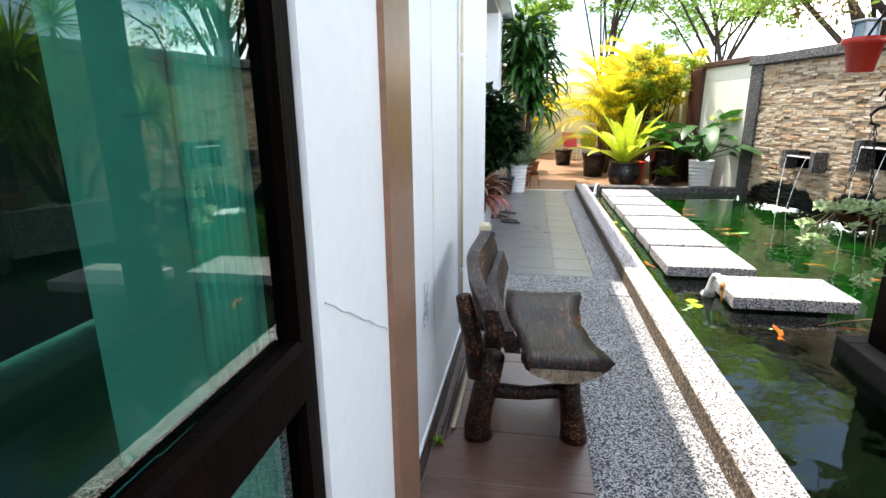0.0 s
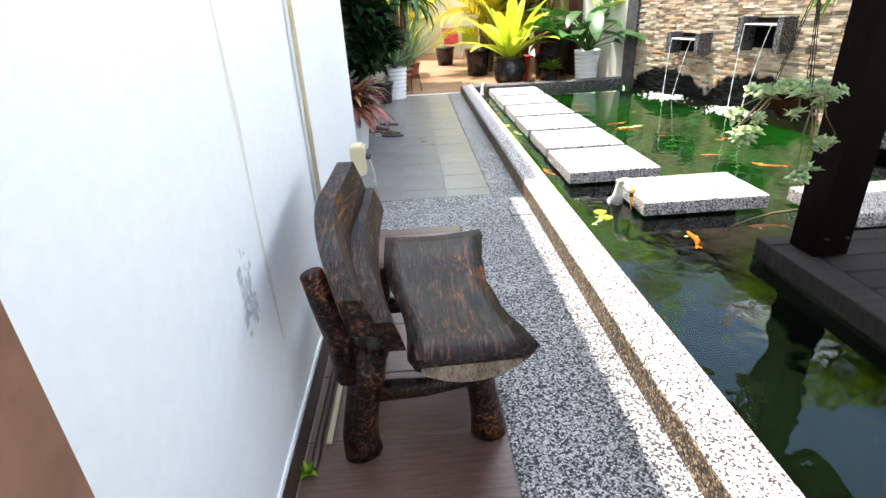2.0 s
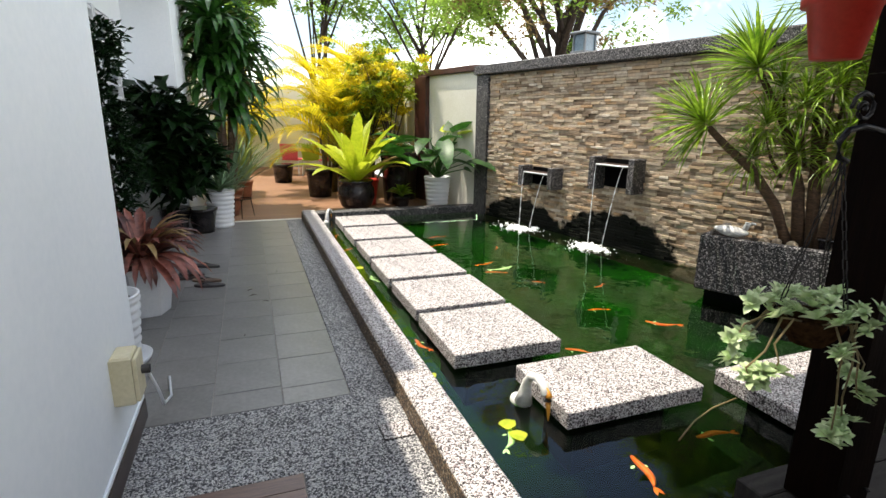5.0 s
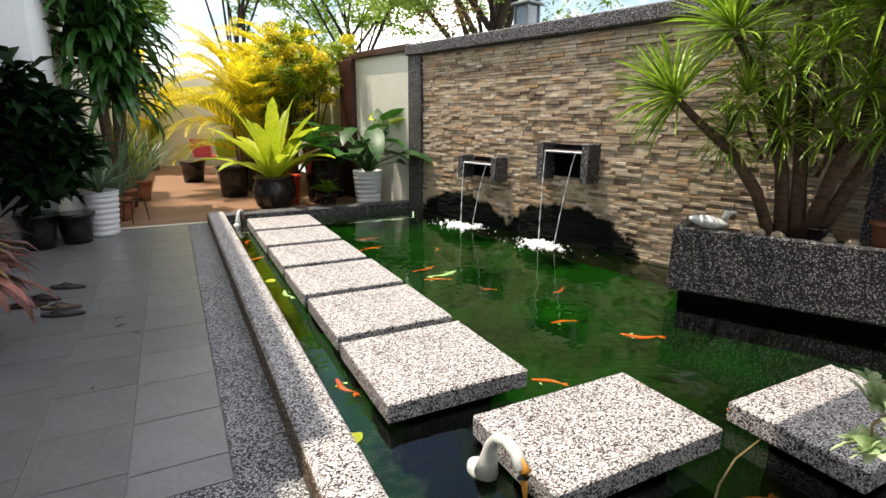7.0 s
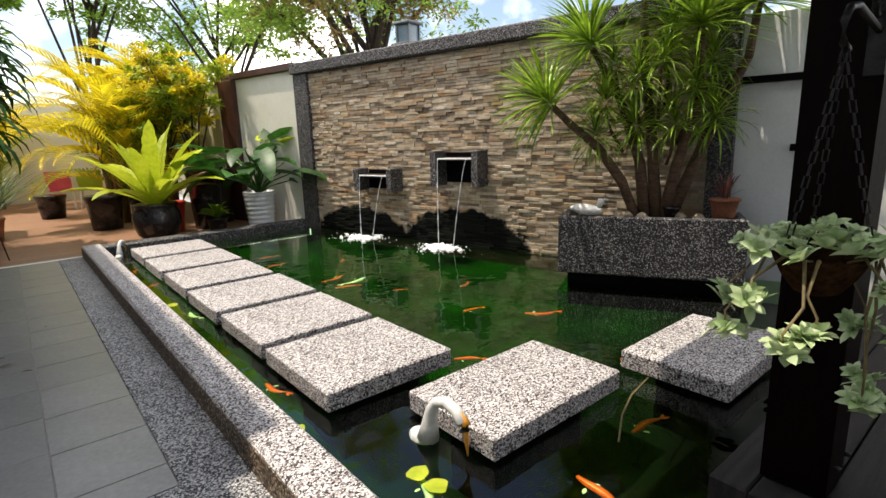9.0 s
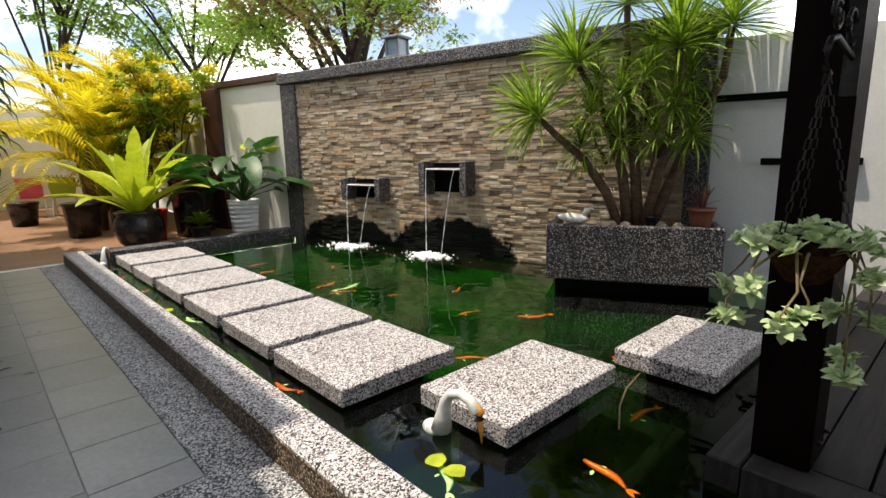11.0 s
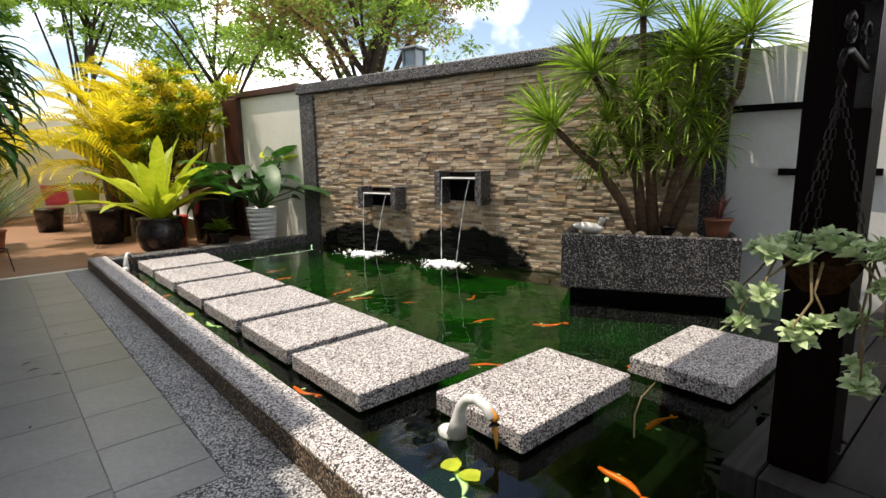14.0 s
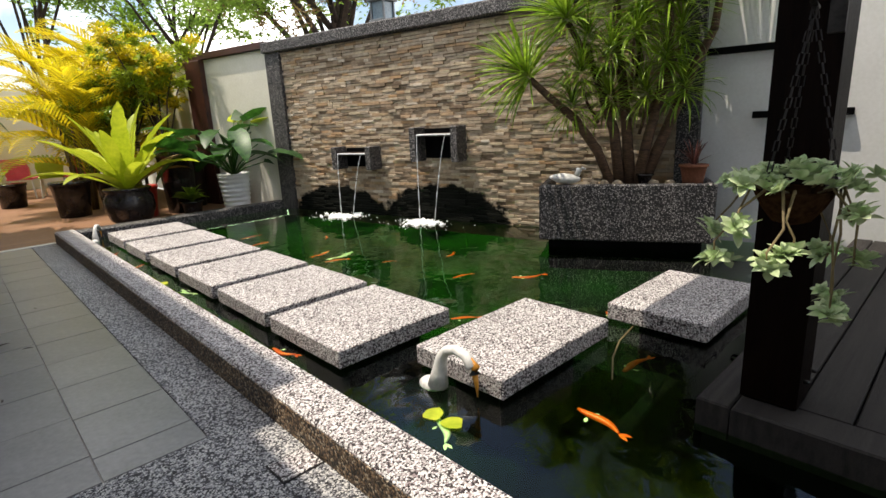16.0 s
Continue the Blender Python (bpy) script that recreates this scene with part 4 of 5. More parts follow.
for a in (0, 2.1, 4.2):
    part("stem", tube([(0.02 * math.cos(a), 0.02 * math.sin(a), 0), (0.08 * math.cos(a), 0.08 * math.sin(a), 0.5), (0.16 * math.cos(a), 0.16 * math.sin(a), 1.0)], [0.02, 0.016, 0.01], 7), M_BARKD, rub, "", True)
# ribbed pot with agave-like rosette
ribbed_pot((-0.80, 4.70, 0.0), 0.46, 0.175, saucer=False)
strap_plant("agave_plant", "blue-green spiky rosette growing in a white ribbed pot", "plant", (-0.80, 4.70, 0.44), 9, 60, 0.50, 0.045, M_AGAVE, 0.1, 1.5, 0.35, 0.03, 0.02, 0.03)
# tall corn plant tree
corn = thing("corn_plant", "tall corn plant with heads of long drooping leaves", "tree", (-0.74, 6.0, 0.0))
r = random.Random(27)
for k, (x, y, z) in enumerate(((0.12, -0.05, 1.75), (-0.10, 0.1, 2.15), (0.25, 0.15, 2.3), (0.0, -0.2, 2.6), (-0.05, 0.25, 2.8))):
    part("trunk", tube([(x * 0.3, y * 0.3, 0.2), (x * 0.6, y * 0.6, z * 0.5), (x, y, z)], [0.045, 0.038, 0.028], 8), M_BARK, corn, "", True)
    g = Geo()
    for j in range(95):
        a = j * 2.399
        blade(g, (x, y, z - 0.45 + 0.6 * j / 95), a, r.uniform(-0.1, 1.25), r.uniform(0.6, 0.9), 0.125, r.uniform(1.5, 2.4), 6, 0.2)
    part("crown", g, M_MIDG, corn, "", True)
for loc, m, rr, h in (((-0.74, 6.0, 0.0), M_TERRA, 0.2, 0.32), ((-0.72, 5.55, 0.0), M_TERRA, 0.15, 0.27), ((-0.70, 6.6, 0), M_BLACKP, 0.17, 0.3), ((-0.55, 7.2, 0), M_TERRA, 0.16, 0.3), ((-0.8, 7.9, 0), M_REDP, 0.18, 0.3)):
    round_pot("deck_pot", "brown glazed pot standing on the timber deck" if m is M_TERRA else "dark plant pot standing on the timber deck", loc, pot_prof(rr * 0.72, rr, h), m, "pots along the deck")
for i, (x, y) in enumerate(((-0.72, 5.55), (-0.70, 6.6), (-0.55, 7.2), (-0.8, 7.9))):
    strap_plant("potted_shrub", "upright green strap-leaved shrub in a pot", "plant", (x, y, 0.25), 60 + i, 60, 0.95, 0.03, M_YGRN if i % 2 else M_AGAVE, 0.7, 1.5, 0.6, 0.05, 0.03, 0.03)
# wire plant stand
stand = thing("plant_stand", "thin dark wire plant stand on the deck", "stand", (-0.55, 5.35, 0.0))
for a in (0.4, 2.5, 4.6):
    part("leg", tube([(0.16 * math.cos(a), 0.16 * math.sin(a), 0), (0.12 * math.cos(a), 0.12 * math.sin(a), 0.26)], 0.007, 6), M_CHAIN, stand)
part("ring", tube([(0.125 * math.cos(i * 0.3307), 0.125 * math.sin(i * 0.3307), 0.26) for i in range(20)], 0.006, 6), M_CHAIN, stand)

# bird's nest fern in black pot
FX, FY = 1.12, 5.62
round_pot("urn_pot", "round glossy black urn pot on the timber deck", (FX, FY, 0.0), [(0.17, 0), (0.24, 0.06), (0.29, 0.20), (0.28, 0.33), (0.24, 0.40), (0.27, 0.43), (0.27, 0.45), (0.245, 0.45)], M_BLACKP)
fern = thing("nest_fern", "bright yellow-green bird's nest fern with long wavy fronds", "fern", (FX, FY, 0.42))
r = random.Random(44)
for k in range(22):
    a = k * 2.399 + r.uniform(-0.2, 0.2)
    p = 1.42 - 0.95 * (k / 22) + r.uniform(-0.1, 0.1)
    g = Geo()
    blade(g, (0.05 * math.cos(a), 0.05 * math.sin(a), 0), a, p, r.uniform(0.85, 1.15), r.uniform(0.15, 0.20), 0.30 + 0.80 * (k / 22), 22, 0.18, "strap", 0.09)
    part("frond", g, M_TREEB if k in (13, 21) else M_FERN, fern, "withered brown frond" if k in (13, 21) else "", True)
# philodendron in white pot
ribbed_pot((2.36, 5.32, 0.0), 0.50, 0.21, "ribbed pots", False)
phil = thing("philodendron_plant", "broad-leaved green plant in a white ribbed pot", "plant", (2.36, 5.32, 0.48))
r = random.Random(51)
for k in range(32):
    a = k * 2.399
    p = r.uniform(0.35, 1.3)
    l = r.uniform(0.42, 0.82)
    tip = (l * math.cos(a) * math.cos(p), l * math.sin(a) * math.cos(p), l * math.sin(p))
    stalk = part("stalk", tube([(0, 0, 0), (tip[0] * 0.4, tip[1] * 0.4, tip[2] * 0.6), tip], [0.012, 0.010, 0.007], 6), M_MIDG, phil, "", True)
    g = Geo()
    blade(g, tip, a + r.uniform(-0.4, 0.4), r.uniform(-0.5, 0.6), r.uniform(0.44, 0.62), r.uniform(0.23, 0.32), 0.8, 6, 0.15, "heart", 0.03, r.uniform(-0.4, 0.4))
    part("leaf", g, M_FERN if k in (5, 16) else M_PHIL, stalk, "yellowing leaf" if k in (5, 16) else "", True)
round_pot("small_pot", "small dark plant pot at the pond edge", (1.80, 5.42, 0.0), pot_prof(0.10, 0.13, 0.20), M_BLACKP)
strap_plant("small_plant", "small bright green leafy plant in a dark pot", "plant", (1.80, 5.42, 0.18), 71, 26, 0.24, 0.10, M_GRN, 0.2, 1.3, 0.9, 0.02, 0.02, None, "heart", 4)
# dark drums and pots behind the fern
for i, (x, y, rr, h) in enumerate(((1.86, 6.0, 0.24, 0.85), (2.16, 6.45, 0.22, 0.8), (0.75, 7.1, 0.24, 0.5), (1.35, 7.3, 0.26, 0.5), (0.25, 9.4, 0.22, 0.4))):
    round_pot("dark_tub", "tall dark plastic tub among the plants", (x, y, 0), pot_prof(rr * 0.8, rr, h), M_BLACKP if i != 1 else M_SKIRT, "dark tubs")
round_pot("orange_pot", "small orange plastic pot behind the fern", (1.42, 6.0, 0.0), pot_prof(0.10, 0.14, 0.42), M_REDP)
gravel = Geo()
r = random.Random(77)
for k in range(240):
    x, y, s = r.uniform(1.35, 2.6), r.uniform(4.99, 5.35), r.uniform(0.012, 0.032)
    lathe([(s * 0.6, 0), (s, s * 0.35), (s * 0.6, s * 0.75), (0.001, s * 0.8)], 6, gravel, (x, y, 0.0), 0.8)
tagged(link("gravel", gravel, M_RIVER, None, True), "loose pale pebbles behind the pond kerb", "gravel", "", "stuff")


# far chairs on the deck
def folding_chair(x, y, rz, m, label):
    t = thing("plastic_chair", label, "chair", (x, y, 0), rz, "chairs on the deck")
    part("seat", box(-0.22, 0.22, -0.22, 0.22, 0.36, 0.40, 0.015), m, t)
    part("backrest", loft([[(-0.22 + 0.01 * abs(k - 3), 0.20 + 0.02 * k - 0.01, 0.40 + 0.06 * k), (0.22 - 0.01 * abs(k - 3), 0.20 + 0.02 * k - 0.01, 0.40 + 0.06 * k), (0.22 - 0.01 * abs(k - 3), 0.23 + 0.02 * k, 0.40 + 0.06 * k), (-0.22 + 0.01 * abs(k - 3), 0.23 + 0.02 * k, 0.40 + 0.06 * k)] for k in range(7)]), m, t)
    for sx in (-1, 1):
        for sy in (-1, 1):
            part("leg", tube([(sx * 0.21, sy * 0.21, 0), (sx * 0.18, sy * 0.18, 0.36)], 0.014, 8), M_PLASTW, t)


folding_chair(0.62, 11.0, 150, M_PINK, "pink plastic chair with white legs on the deck")
folding_chair(1.02, 10.8, 170, M_LIME, "lime green plastic chair with white legs on the deck")
folding_chair(1.40, 10.4, 190, M_PINK, "pink plastic chair half hidden by plants")


# yellow palms
def palm(x, y, seed, h, n=30):
    t = thing("areca_palm", "clump of yellow-green feathery areca palm fronds", "palm", (x, y, 0), group="yellow palms")
    r = random.Random(seed)
    for k in range(5):
        a = r.random() * 6.28
        part("cane", tube([(0.1 * math.cos(a), 0.1 * math.sin(a), 0), (0.2 * math.cos(a), 0.2 * math.sin(a), h * 0.5)], [0.03, 0.02], 7), M_STEM, t, "", True)
    for k in range(n):
        g = Geo()
        yaw, p = k * 2.399 + r.uniform(-0.3, 0.3), r.uniform(0.35, 1.4)
        l, d = r.uniform(1.0, 1.5), r.uniform(0.9, 1.7)
        z0 = h * r.uniform(0.18, 0.66)
        q = Vector((0.14 * math.cos(yaw), 0.14 * math.sin(yaw), z0))
        for j in range(20):
            s = j / 19
            a = p - d * s ** 1.3
            dv = Vector((math.cos(yaw) * math.cos(a), math.sin(yaw) * math.cos(a), math.sin(a)))
            q = q + dv * (l / 20)
            for sd in (-1, 1):
                blade(g, q, yaw + sd * (1.15 - 0.5 * s), a * 0.6 + 0.3, 0.44 * math.sin(math.pi * (0.15 + 0.8 * s)), 0.052, 0.9, 2, 0.2)
        part("frond", g, M_YELG if z0 > h * 0.36 or k % 2 else M_YGRN, t)
    return t


palm(1.05, 7.7, 1, 2.5)
palm(1.7, 8.3, 2, 3.0, 34)
palm(1.25, 9.3, 3, 3.1, 30)
palm(2.0, 9.0, 4, 3.4, 34)
palm(-0.5, 12.2, 5, 2.8, 24)
palm(1.75, 11.2, 6, 3.5, 30)
palm(2.4, 10.6, 7, 3.6, 26)


# shrubs with small leaves in front of the cream wall
def small_tree(name, label, x, y, seed, h, rad, mats, n, size, trunk_r=0.04, z0=0.0, limbs=7, cat="tree", spread=1.0):
    t = thing(name, label, cat, (x, y, z0))
    r = random.Random(seed)
    bark = M_BARKD
    top = Vector((r.uniform(-0.1, 0.1) * h, r.uniform(-0.1, 0.1) * h, h * 0.6))
    part("trunk", tube([(0, 0, -0.05), tuple(top * 0.5 + Vector((0.03 * h, 0, 0))), tuple(top)], [trunk_r, trunk_r * 0.75, trunk_r * 0.5], 9), bark, t, "", True)
    ends = []
    for k in range(limbs):
        a = k * 2.399 + r.uniform(-0.3, 0.3)
        s = r.uniform(0.35, 1.0)
        st0 = top * s
        e = st0 + Vector((math.cos(a) * rad * r.uniform(0.5, 0.95) * spread, math.sin(a) * rad * r.uniform(0.5, 0.95) * spread, (h - st0.z) * r.uniform(0.5, 0.95)))
        md = (st0 + e) / 2 + Vector((r.uniform(-0.1, 0.1) * rad, r.uniform(-0.1, 0.1) * rad, 0.08 * h))
        part("limb", tube([tuple(st0), tuple(md), tuple(e)], [trunk_r * 0.45, trunk_r * 0.3, trunk_r * 0.1], 6), bark, t, "", True)
        ends += [e, md, (e + md) / 2]
    for i, m in enumerate(mats):
        g = Geo()
        for e in ends:
            for c in range(2):
                cc = e + Vector((r.gauss(0, 0.22), r.gauss(0, 0.22), r.gauss(0, 0.16))) * rad
                leafy_crown(g, cc, rad * r.uniform(0.14, 0.30), n // (len(mats) * len(ends)), size, r, 0.75, "oval", 0.15)
        part("crown", g, m, t)
    return t


small_tree("ornamental_shrub", "small-leaved yellow-green shrub before the cream wall", 2.05, 6.75, 91, 2.55, 0.70, [M_YGRN, M_YELG], 3400, 0.085, 0.035)
small_tree("ornamental_shrub", "dark-stemmed yellow-green shrub among the palms", 1.75, 7.3, 92, 2.2, 0.6, [M_YGRN, M_GRN], 2400, 0.085, 0.03)
# trees beyond the wall
small_tree("garden_tree", "spreading green tree with brown seed pods beyond the wall", 8.0, 11.5, 101, 7.2, 3.6, [M_TREEL, M_TREEL, M_TREEB], 11000, 0.17, 0.22, 0, 14)
small_tree("garden_tree", "tall open-crowned green tree beyond the wall", 6.5, 17.5, 102, 8.0, 3.6, [M_TREEL], 4200, 0.24, 0.12, 0, 14)
small_tree("garden_tree", "tall bare-limbed tree with sparse green leaves", 1.8, 19.0, 103, 9.5, 3.2, [M_TREEL], 2600, 0.26, 0.11, 0, 14)
small_tree("garden_tree", "green tree above the far garden wall", -1.5, 18.0, 105, 6.5, 2.6, [M_TREEL], 3500, 0.24, 0.10, 0, 11)

# wall lamps
for i, p in enumerate((WALL @ Vector((0.08, -1.91, 2.14)), FAR @ Vector((0.1, 5.0, 2.17)))):
    lamp = thing("wall_lamp", "square grey metal lantern on top of the stone wall", "lamp", tuple(p), WA, "wall lamps")
    part("base", box(-0.11, 0.11, -0.11, 0.11, 0.0, 0.03, 0.004), M_GALV, lamp)
    for sx in (-1, 1):
        for sy in (-1, 1):
            part("corner_post", box(sx * 0.085 - 0.01, sx * 0.085 + 0.01, sy * 0.085 - 0.01, sy * 0.085 + 0.01, 0.03, 0.21, 0.002), M_GALV, lamp)
    part("lens", box(-0.078, 0.078, -0.078, 0.078, 0.031, 0.208, 0.002), M_LENS, lamp, "blue-grey lantern panel")
    part("cap", box(-0.12, 0.12, -0.12, 0.12, 0.211, 0.24, 0.008), M_GALV, lamp)

# ---- planter: dragon tree and ornaments ----
dragon = thing("dragon_tree", "multi-stemmed dragon tree with spiky green leaf heads", "tree", tuple(PLANT @ Vector((0.23, -0.66, 0.48))), 28)
r = random.Random(13)


def head(p, axis, n, l, w, spread, droop):
    """A rosette of narrow leaves fanning out round an axis."""
    g = Geo()
    ax = Vector(axis).normalized()
    e1 = ax.orthogonal().normalized()
    e2 = ax.cross(e1)
    for k in range(n):
        q = (k + 0.5) / n
        th = 0.10 + (spread - 0.10) * q ** 0.8 + r.uniform(-0.12, 0.12)
        ph = k * 2.399 + r.uniform(-0.25, 0.25)
        d = ax * math.cos(th) + (e1 * math.cos(ph) + e2 * math.sin(ph)) * math.sin(th)
        b0 = Vector(p) + ax * (0.10 * (1 - q)) + d * 0.015
        blade(g, b0, math.atan2(d.y, d.x), math.asin(max(-1, min(1, d.z))), l * r.uniform(0.78, 1.1), w * r.uniform(0.8, 1.2), droop * r.uniform(0.4, 1.5), 5, 0.22, "lance", 0, r.uniform(-0.5, 0.5))
    part("leaf_head", g, M_GRN, dragon, "", True)


# main trunks end in large stiff heads; thin side shoots carry the softer leaf tufts between them
trunks = [([(0, 0.10, 0), (-0.02, 0.22, 0.30), (-0.05, 0.40, 0.56), (-0.10, 0.60, 0.74), (-0.12, 0.74, 0.88)], (-0.25, 0.75, 0.75), 0.43),
          ([(0, 0.04, 0), (0.02, 0.10, 0.45), (0.0, 0.25, 0.90), (-0.04, 0.46, 1.28)], (-0.15, 0.45, 1.0), 0.45),
          ([(0, -0.04, 0), (0.04, 0.02, 0.60), (0.08, 0.10, 1.20), (0.08, 0.12, 1.72)], (0.0, 0.1, 1.0), 0.46),
          ([(0, -0.08, 0), (0.0, -0.16, 0.42), (0.0, -0.29, 0.90), (-0.02, -0.26, 1.36)], (-0.1, 0.05, 1.0), 0.50),
          ([(0, -0.12, 0), (0.06, -0.30, 0.48), (0.06, -0.46, 0.90), (0.02, -0.57, 1.15), (0.0, -0.60, 1.48)], (0.0, -0.15, 1.0), 0.48)]
for pts, axis, l in trunks:
    m = len(pts) - 1
    part("trunk", tube(pts, [0.046 - 0.022 * i / m for i in range(m + 1)], 10), M_TRUNK, dragon, "", True)
    head(pts[-1], axis, 150, l, 0.024, 1.75, 0.45)
shoots = [(0.0, 0.42, 0.60), (-0.06, 0.36, 0.84), (-0.02, 0.12, 0.66), (-0.08, 0.14, 0.98), (-0.04, -0.14, 0.68), (-0.10, -0.02, 1.12), (-0.06, -0.24, 0.92), (0.04, -0.36, 1.10), (0.05, 0.30, 1.12), (-0.02, -0.40, 0.70), (0.05, -0.08, 1.30)]
for x, y, z in shoots:
    part("shoot", tube([(0.02, y * 0.62, z * 0.62), (x * 0.6, y * 0.85, z * 0.8), (x, y, z)], [0.014, 0.012, 0.009], 7), M_TRUNK, dragon, "", True)
    head((x, y, z), (r.uniform(-0.3, 0.2), r.uniform(-0.3, 0.3), 1.0), 95, 0.30, 0.017, 2.1, 1.1)


def lump(name, label, cat, loc, prof, m, n=10, squash=0.8, group="", rz=0):
    o = link(name, lathe(prof, n, None, (0, 0, 0), squash), m, None, True)
    o.matrix_world = pose(*loc, 0, 0, rz)
    return tagged(o, label, cat, group)


stone_p = [(0.03, 0), (0.05, 0.02), (0.042, 0.05), (0.02, 0.065), (0.002, 0.07)]
for i, y in enumerate((-0.42, -0.50, -0.60, -0.86, -0.98)):
    lump("river_stone", "rounded pale river stone on the planter edge", "stone", tuple(PLANT @ Vector((0.12 + 0.02 * (i % 2), y, 0.488))), stone_p, M_RIVER, 10, 0.75, "planter stones", 40 * i)
duck = Geo()
secs = []
for k in range(12):
    q = k / 11
    w = 0.055 * math.sin(math.pi * (0.06 + 0.9 * q)) ** 0.8
    z = 0.05 + 0.02 * q * q
    secs.append([(w * math.cos(a), -0.12 + 0.24 * q, z + w * 0.8 * math.sin(a)) for a in [i * 0.785 for i in range(8)]])
loft(secs, duck)
tube([(0, -0.09, 0.08), (0, -0.105, 0.115), (0, -0.11, 0.135)], [0.022, 0.022, 0.024], 8, duck)
tube([(0, -0.125, 0.135), (0, -0.16, 0.128)], [0.011, 0.006], 6, duck)
dk_ob = link("duck_ornament", duck, M_BIRD, None, True)
dk_ob.matrix_world = PLANT @ pose(0.05, -0.20, 0.525, 0, 0, 5)
tagged(dk_ob, "small white and grey duck ornament on the planter rim", "ornament")
round_pot("terracotta_pot", "small terracotta pot on the planter corner", tuple(PLANT @ Vector((0.22, -1.15, 0.488))), pot_prof(0.07, 0.095, 0.17), M_TERRA)
strap_plant("spiky_plant", "small spiky plant in a terracotta pot", "plant", tuple(PLANT @ Vector((0.22, -1.15, 0.63))), 81, 22, 0.2, 0.02, M_CORD, 0.5, 1.5, 0.4, 0.02, 0.01)
round_pot("black_cup_pot", "small black pot on the planter soil", tuple(PLANT @ Vector((0.16, -0.80, 0.488))), pot_prof(0.04, 0.055, 0.11), M_BLACKP)
for y0, y1, z in ((-5.70, -5.15, 1.46), (-6.1, -5.49, 0.98)):
    sh = thing("wall_shelf", "black floating shelf fixed to the pale garden wall", "shelf", tuple(WALL @ Vector((0.02, y0, z))), WA, "wall shelves")
    part("board", box(-0.05, -0.001, 0, y1 - y0, 0.0, 0.05, 0.004), M_BLACK, sh)

# ---- hanging things on the post ----
BX, BY = 1.05, -1.51
arm = thing("plant_bracket", "black wrought-iron scroll bracket on the timber post", "bracket", (PX0, BY, 1.36))
part("arm", tube([(0, 0, 0.0), (-0.2, 0, 0.03), (BX - PX0, 0, 0.02), (BX - PX0 - 0.03, 0, -0.01), (BX - PX0 - 0.02, 0, -0.05), (BX - PX0 + 0.015, 0, -0.06)], 0.008, 8), M_CHAIN, arm, "", True)
part("scroll", tube([(-0.02 - 0.10 * (k / 20) - 0.06 * (1 - k / 20) * math.cos(k * 0.6), 0, 0.08 - 0.06 * (1 - k / 20) * math.sin(k * 0.6)) for k in range(20)], 0.006, 6), M_CHAIN, arm, "", True)
part("scroll", tube([(-0.22 - 0.05 * (1 - k / 16) * math.cos(k * 0.7), 0, 0.075 + 0.045 * (1 - k / 16) * math.sin(k * 0.7)) for k in range(16)], 0.006, 6), M_CHAIN, arm, "", True)
part("back_plate", box(-0.008, -0.001, -0.02, 0.02, -0.10, 0.22, 0.002), M_CHAIN, arm)
for j, a in enumerate((0.3, 1.2, 2.1, 2.9)):
    g = Geo()
    blade(g, (-0.08, 0, 0.16), 3.14 if j % 2 else 2.9, a - 0.2, 0.11, 0.045, 0.3, 4, 0.1, "oval")
    part("iron_leaf", g, M_CHAIN, arm, "", True)

bask = thing("hanging_basket", "trailing variegated succulent in a coir hanging basket on chains", "hanging plant", (BX, BY, 0.86))
bask.matrix_world = pose(BX, BY, 0.86) @ Matrix.Scale(0.88, 4)
part("pot", lathe([(0.02, -0.09), (0.05, -0.08), (0.08, -0.04), (0.10, 0.0), (0.105, 0.012), (0.098, 0.012), (0.085, -0.02), (0.01, -0.02)], 24), M_COIR, bask, "brown coir basket", True)
for a in (0.5, 2.6, 4.7):
    g = Geo()
    for k in range(17):
        q0, q1 = k / 17, (k + 1) / 17
        e0 = Vector((0.105 * math.cos(a) * (1 - q0), 0.105 * math.sin(a) * (1 - q0), 0.01 + 0.49 * q0))
        e1 = Vector((0.105 * math.cos(a) * (1 - q1), 0.105 * math.sin(a) * (1 - q1), 0.01 + 0.49 * q1))
        o = Vector((0.006, 0, 0)) if k % 2 else Vector((0, 0.006, 0))
        tube([e0 + o, e1 + o], 0.0022, 5, g)
        tube([e0 - o, e1 - o], 0.0022, 5, g)
    part("chain", g, M_CHAIN, bask)
r = random.Random(61)


def rosette(p, s, tilt, lean, parent=bask):
    g = Geo()
    for k in range(11):
        blade(g, (0, 0, 0), k * 2.399, 0.15 + 0.1 * k, s * (1.05 - 0.05 * k), s * 0.5, 0.45, 4, 0.15, "oval")
    o = part("leaf_rosette", g, M_SUCC, parent, "", True)
    o.matrix_basis = pose(*p, tilt[0], tilt[1], lean)


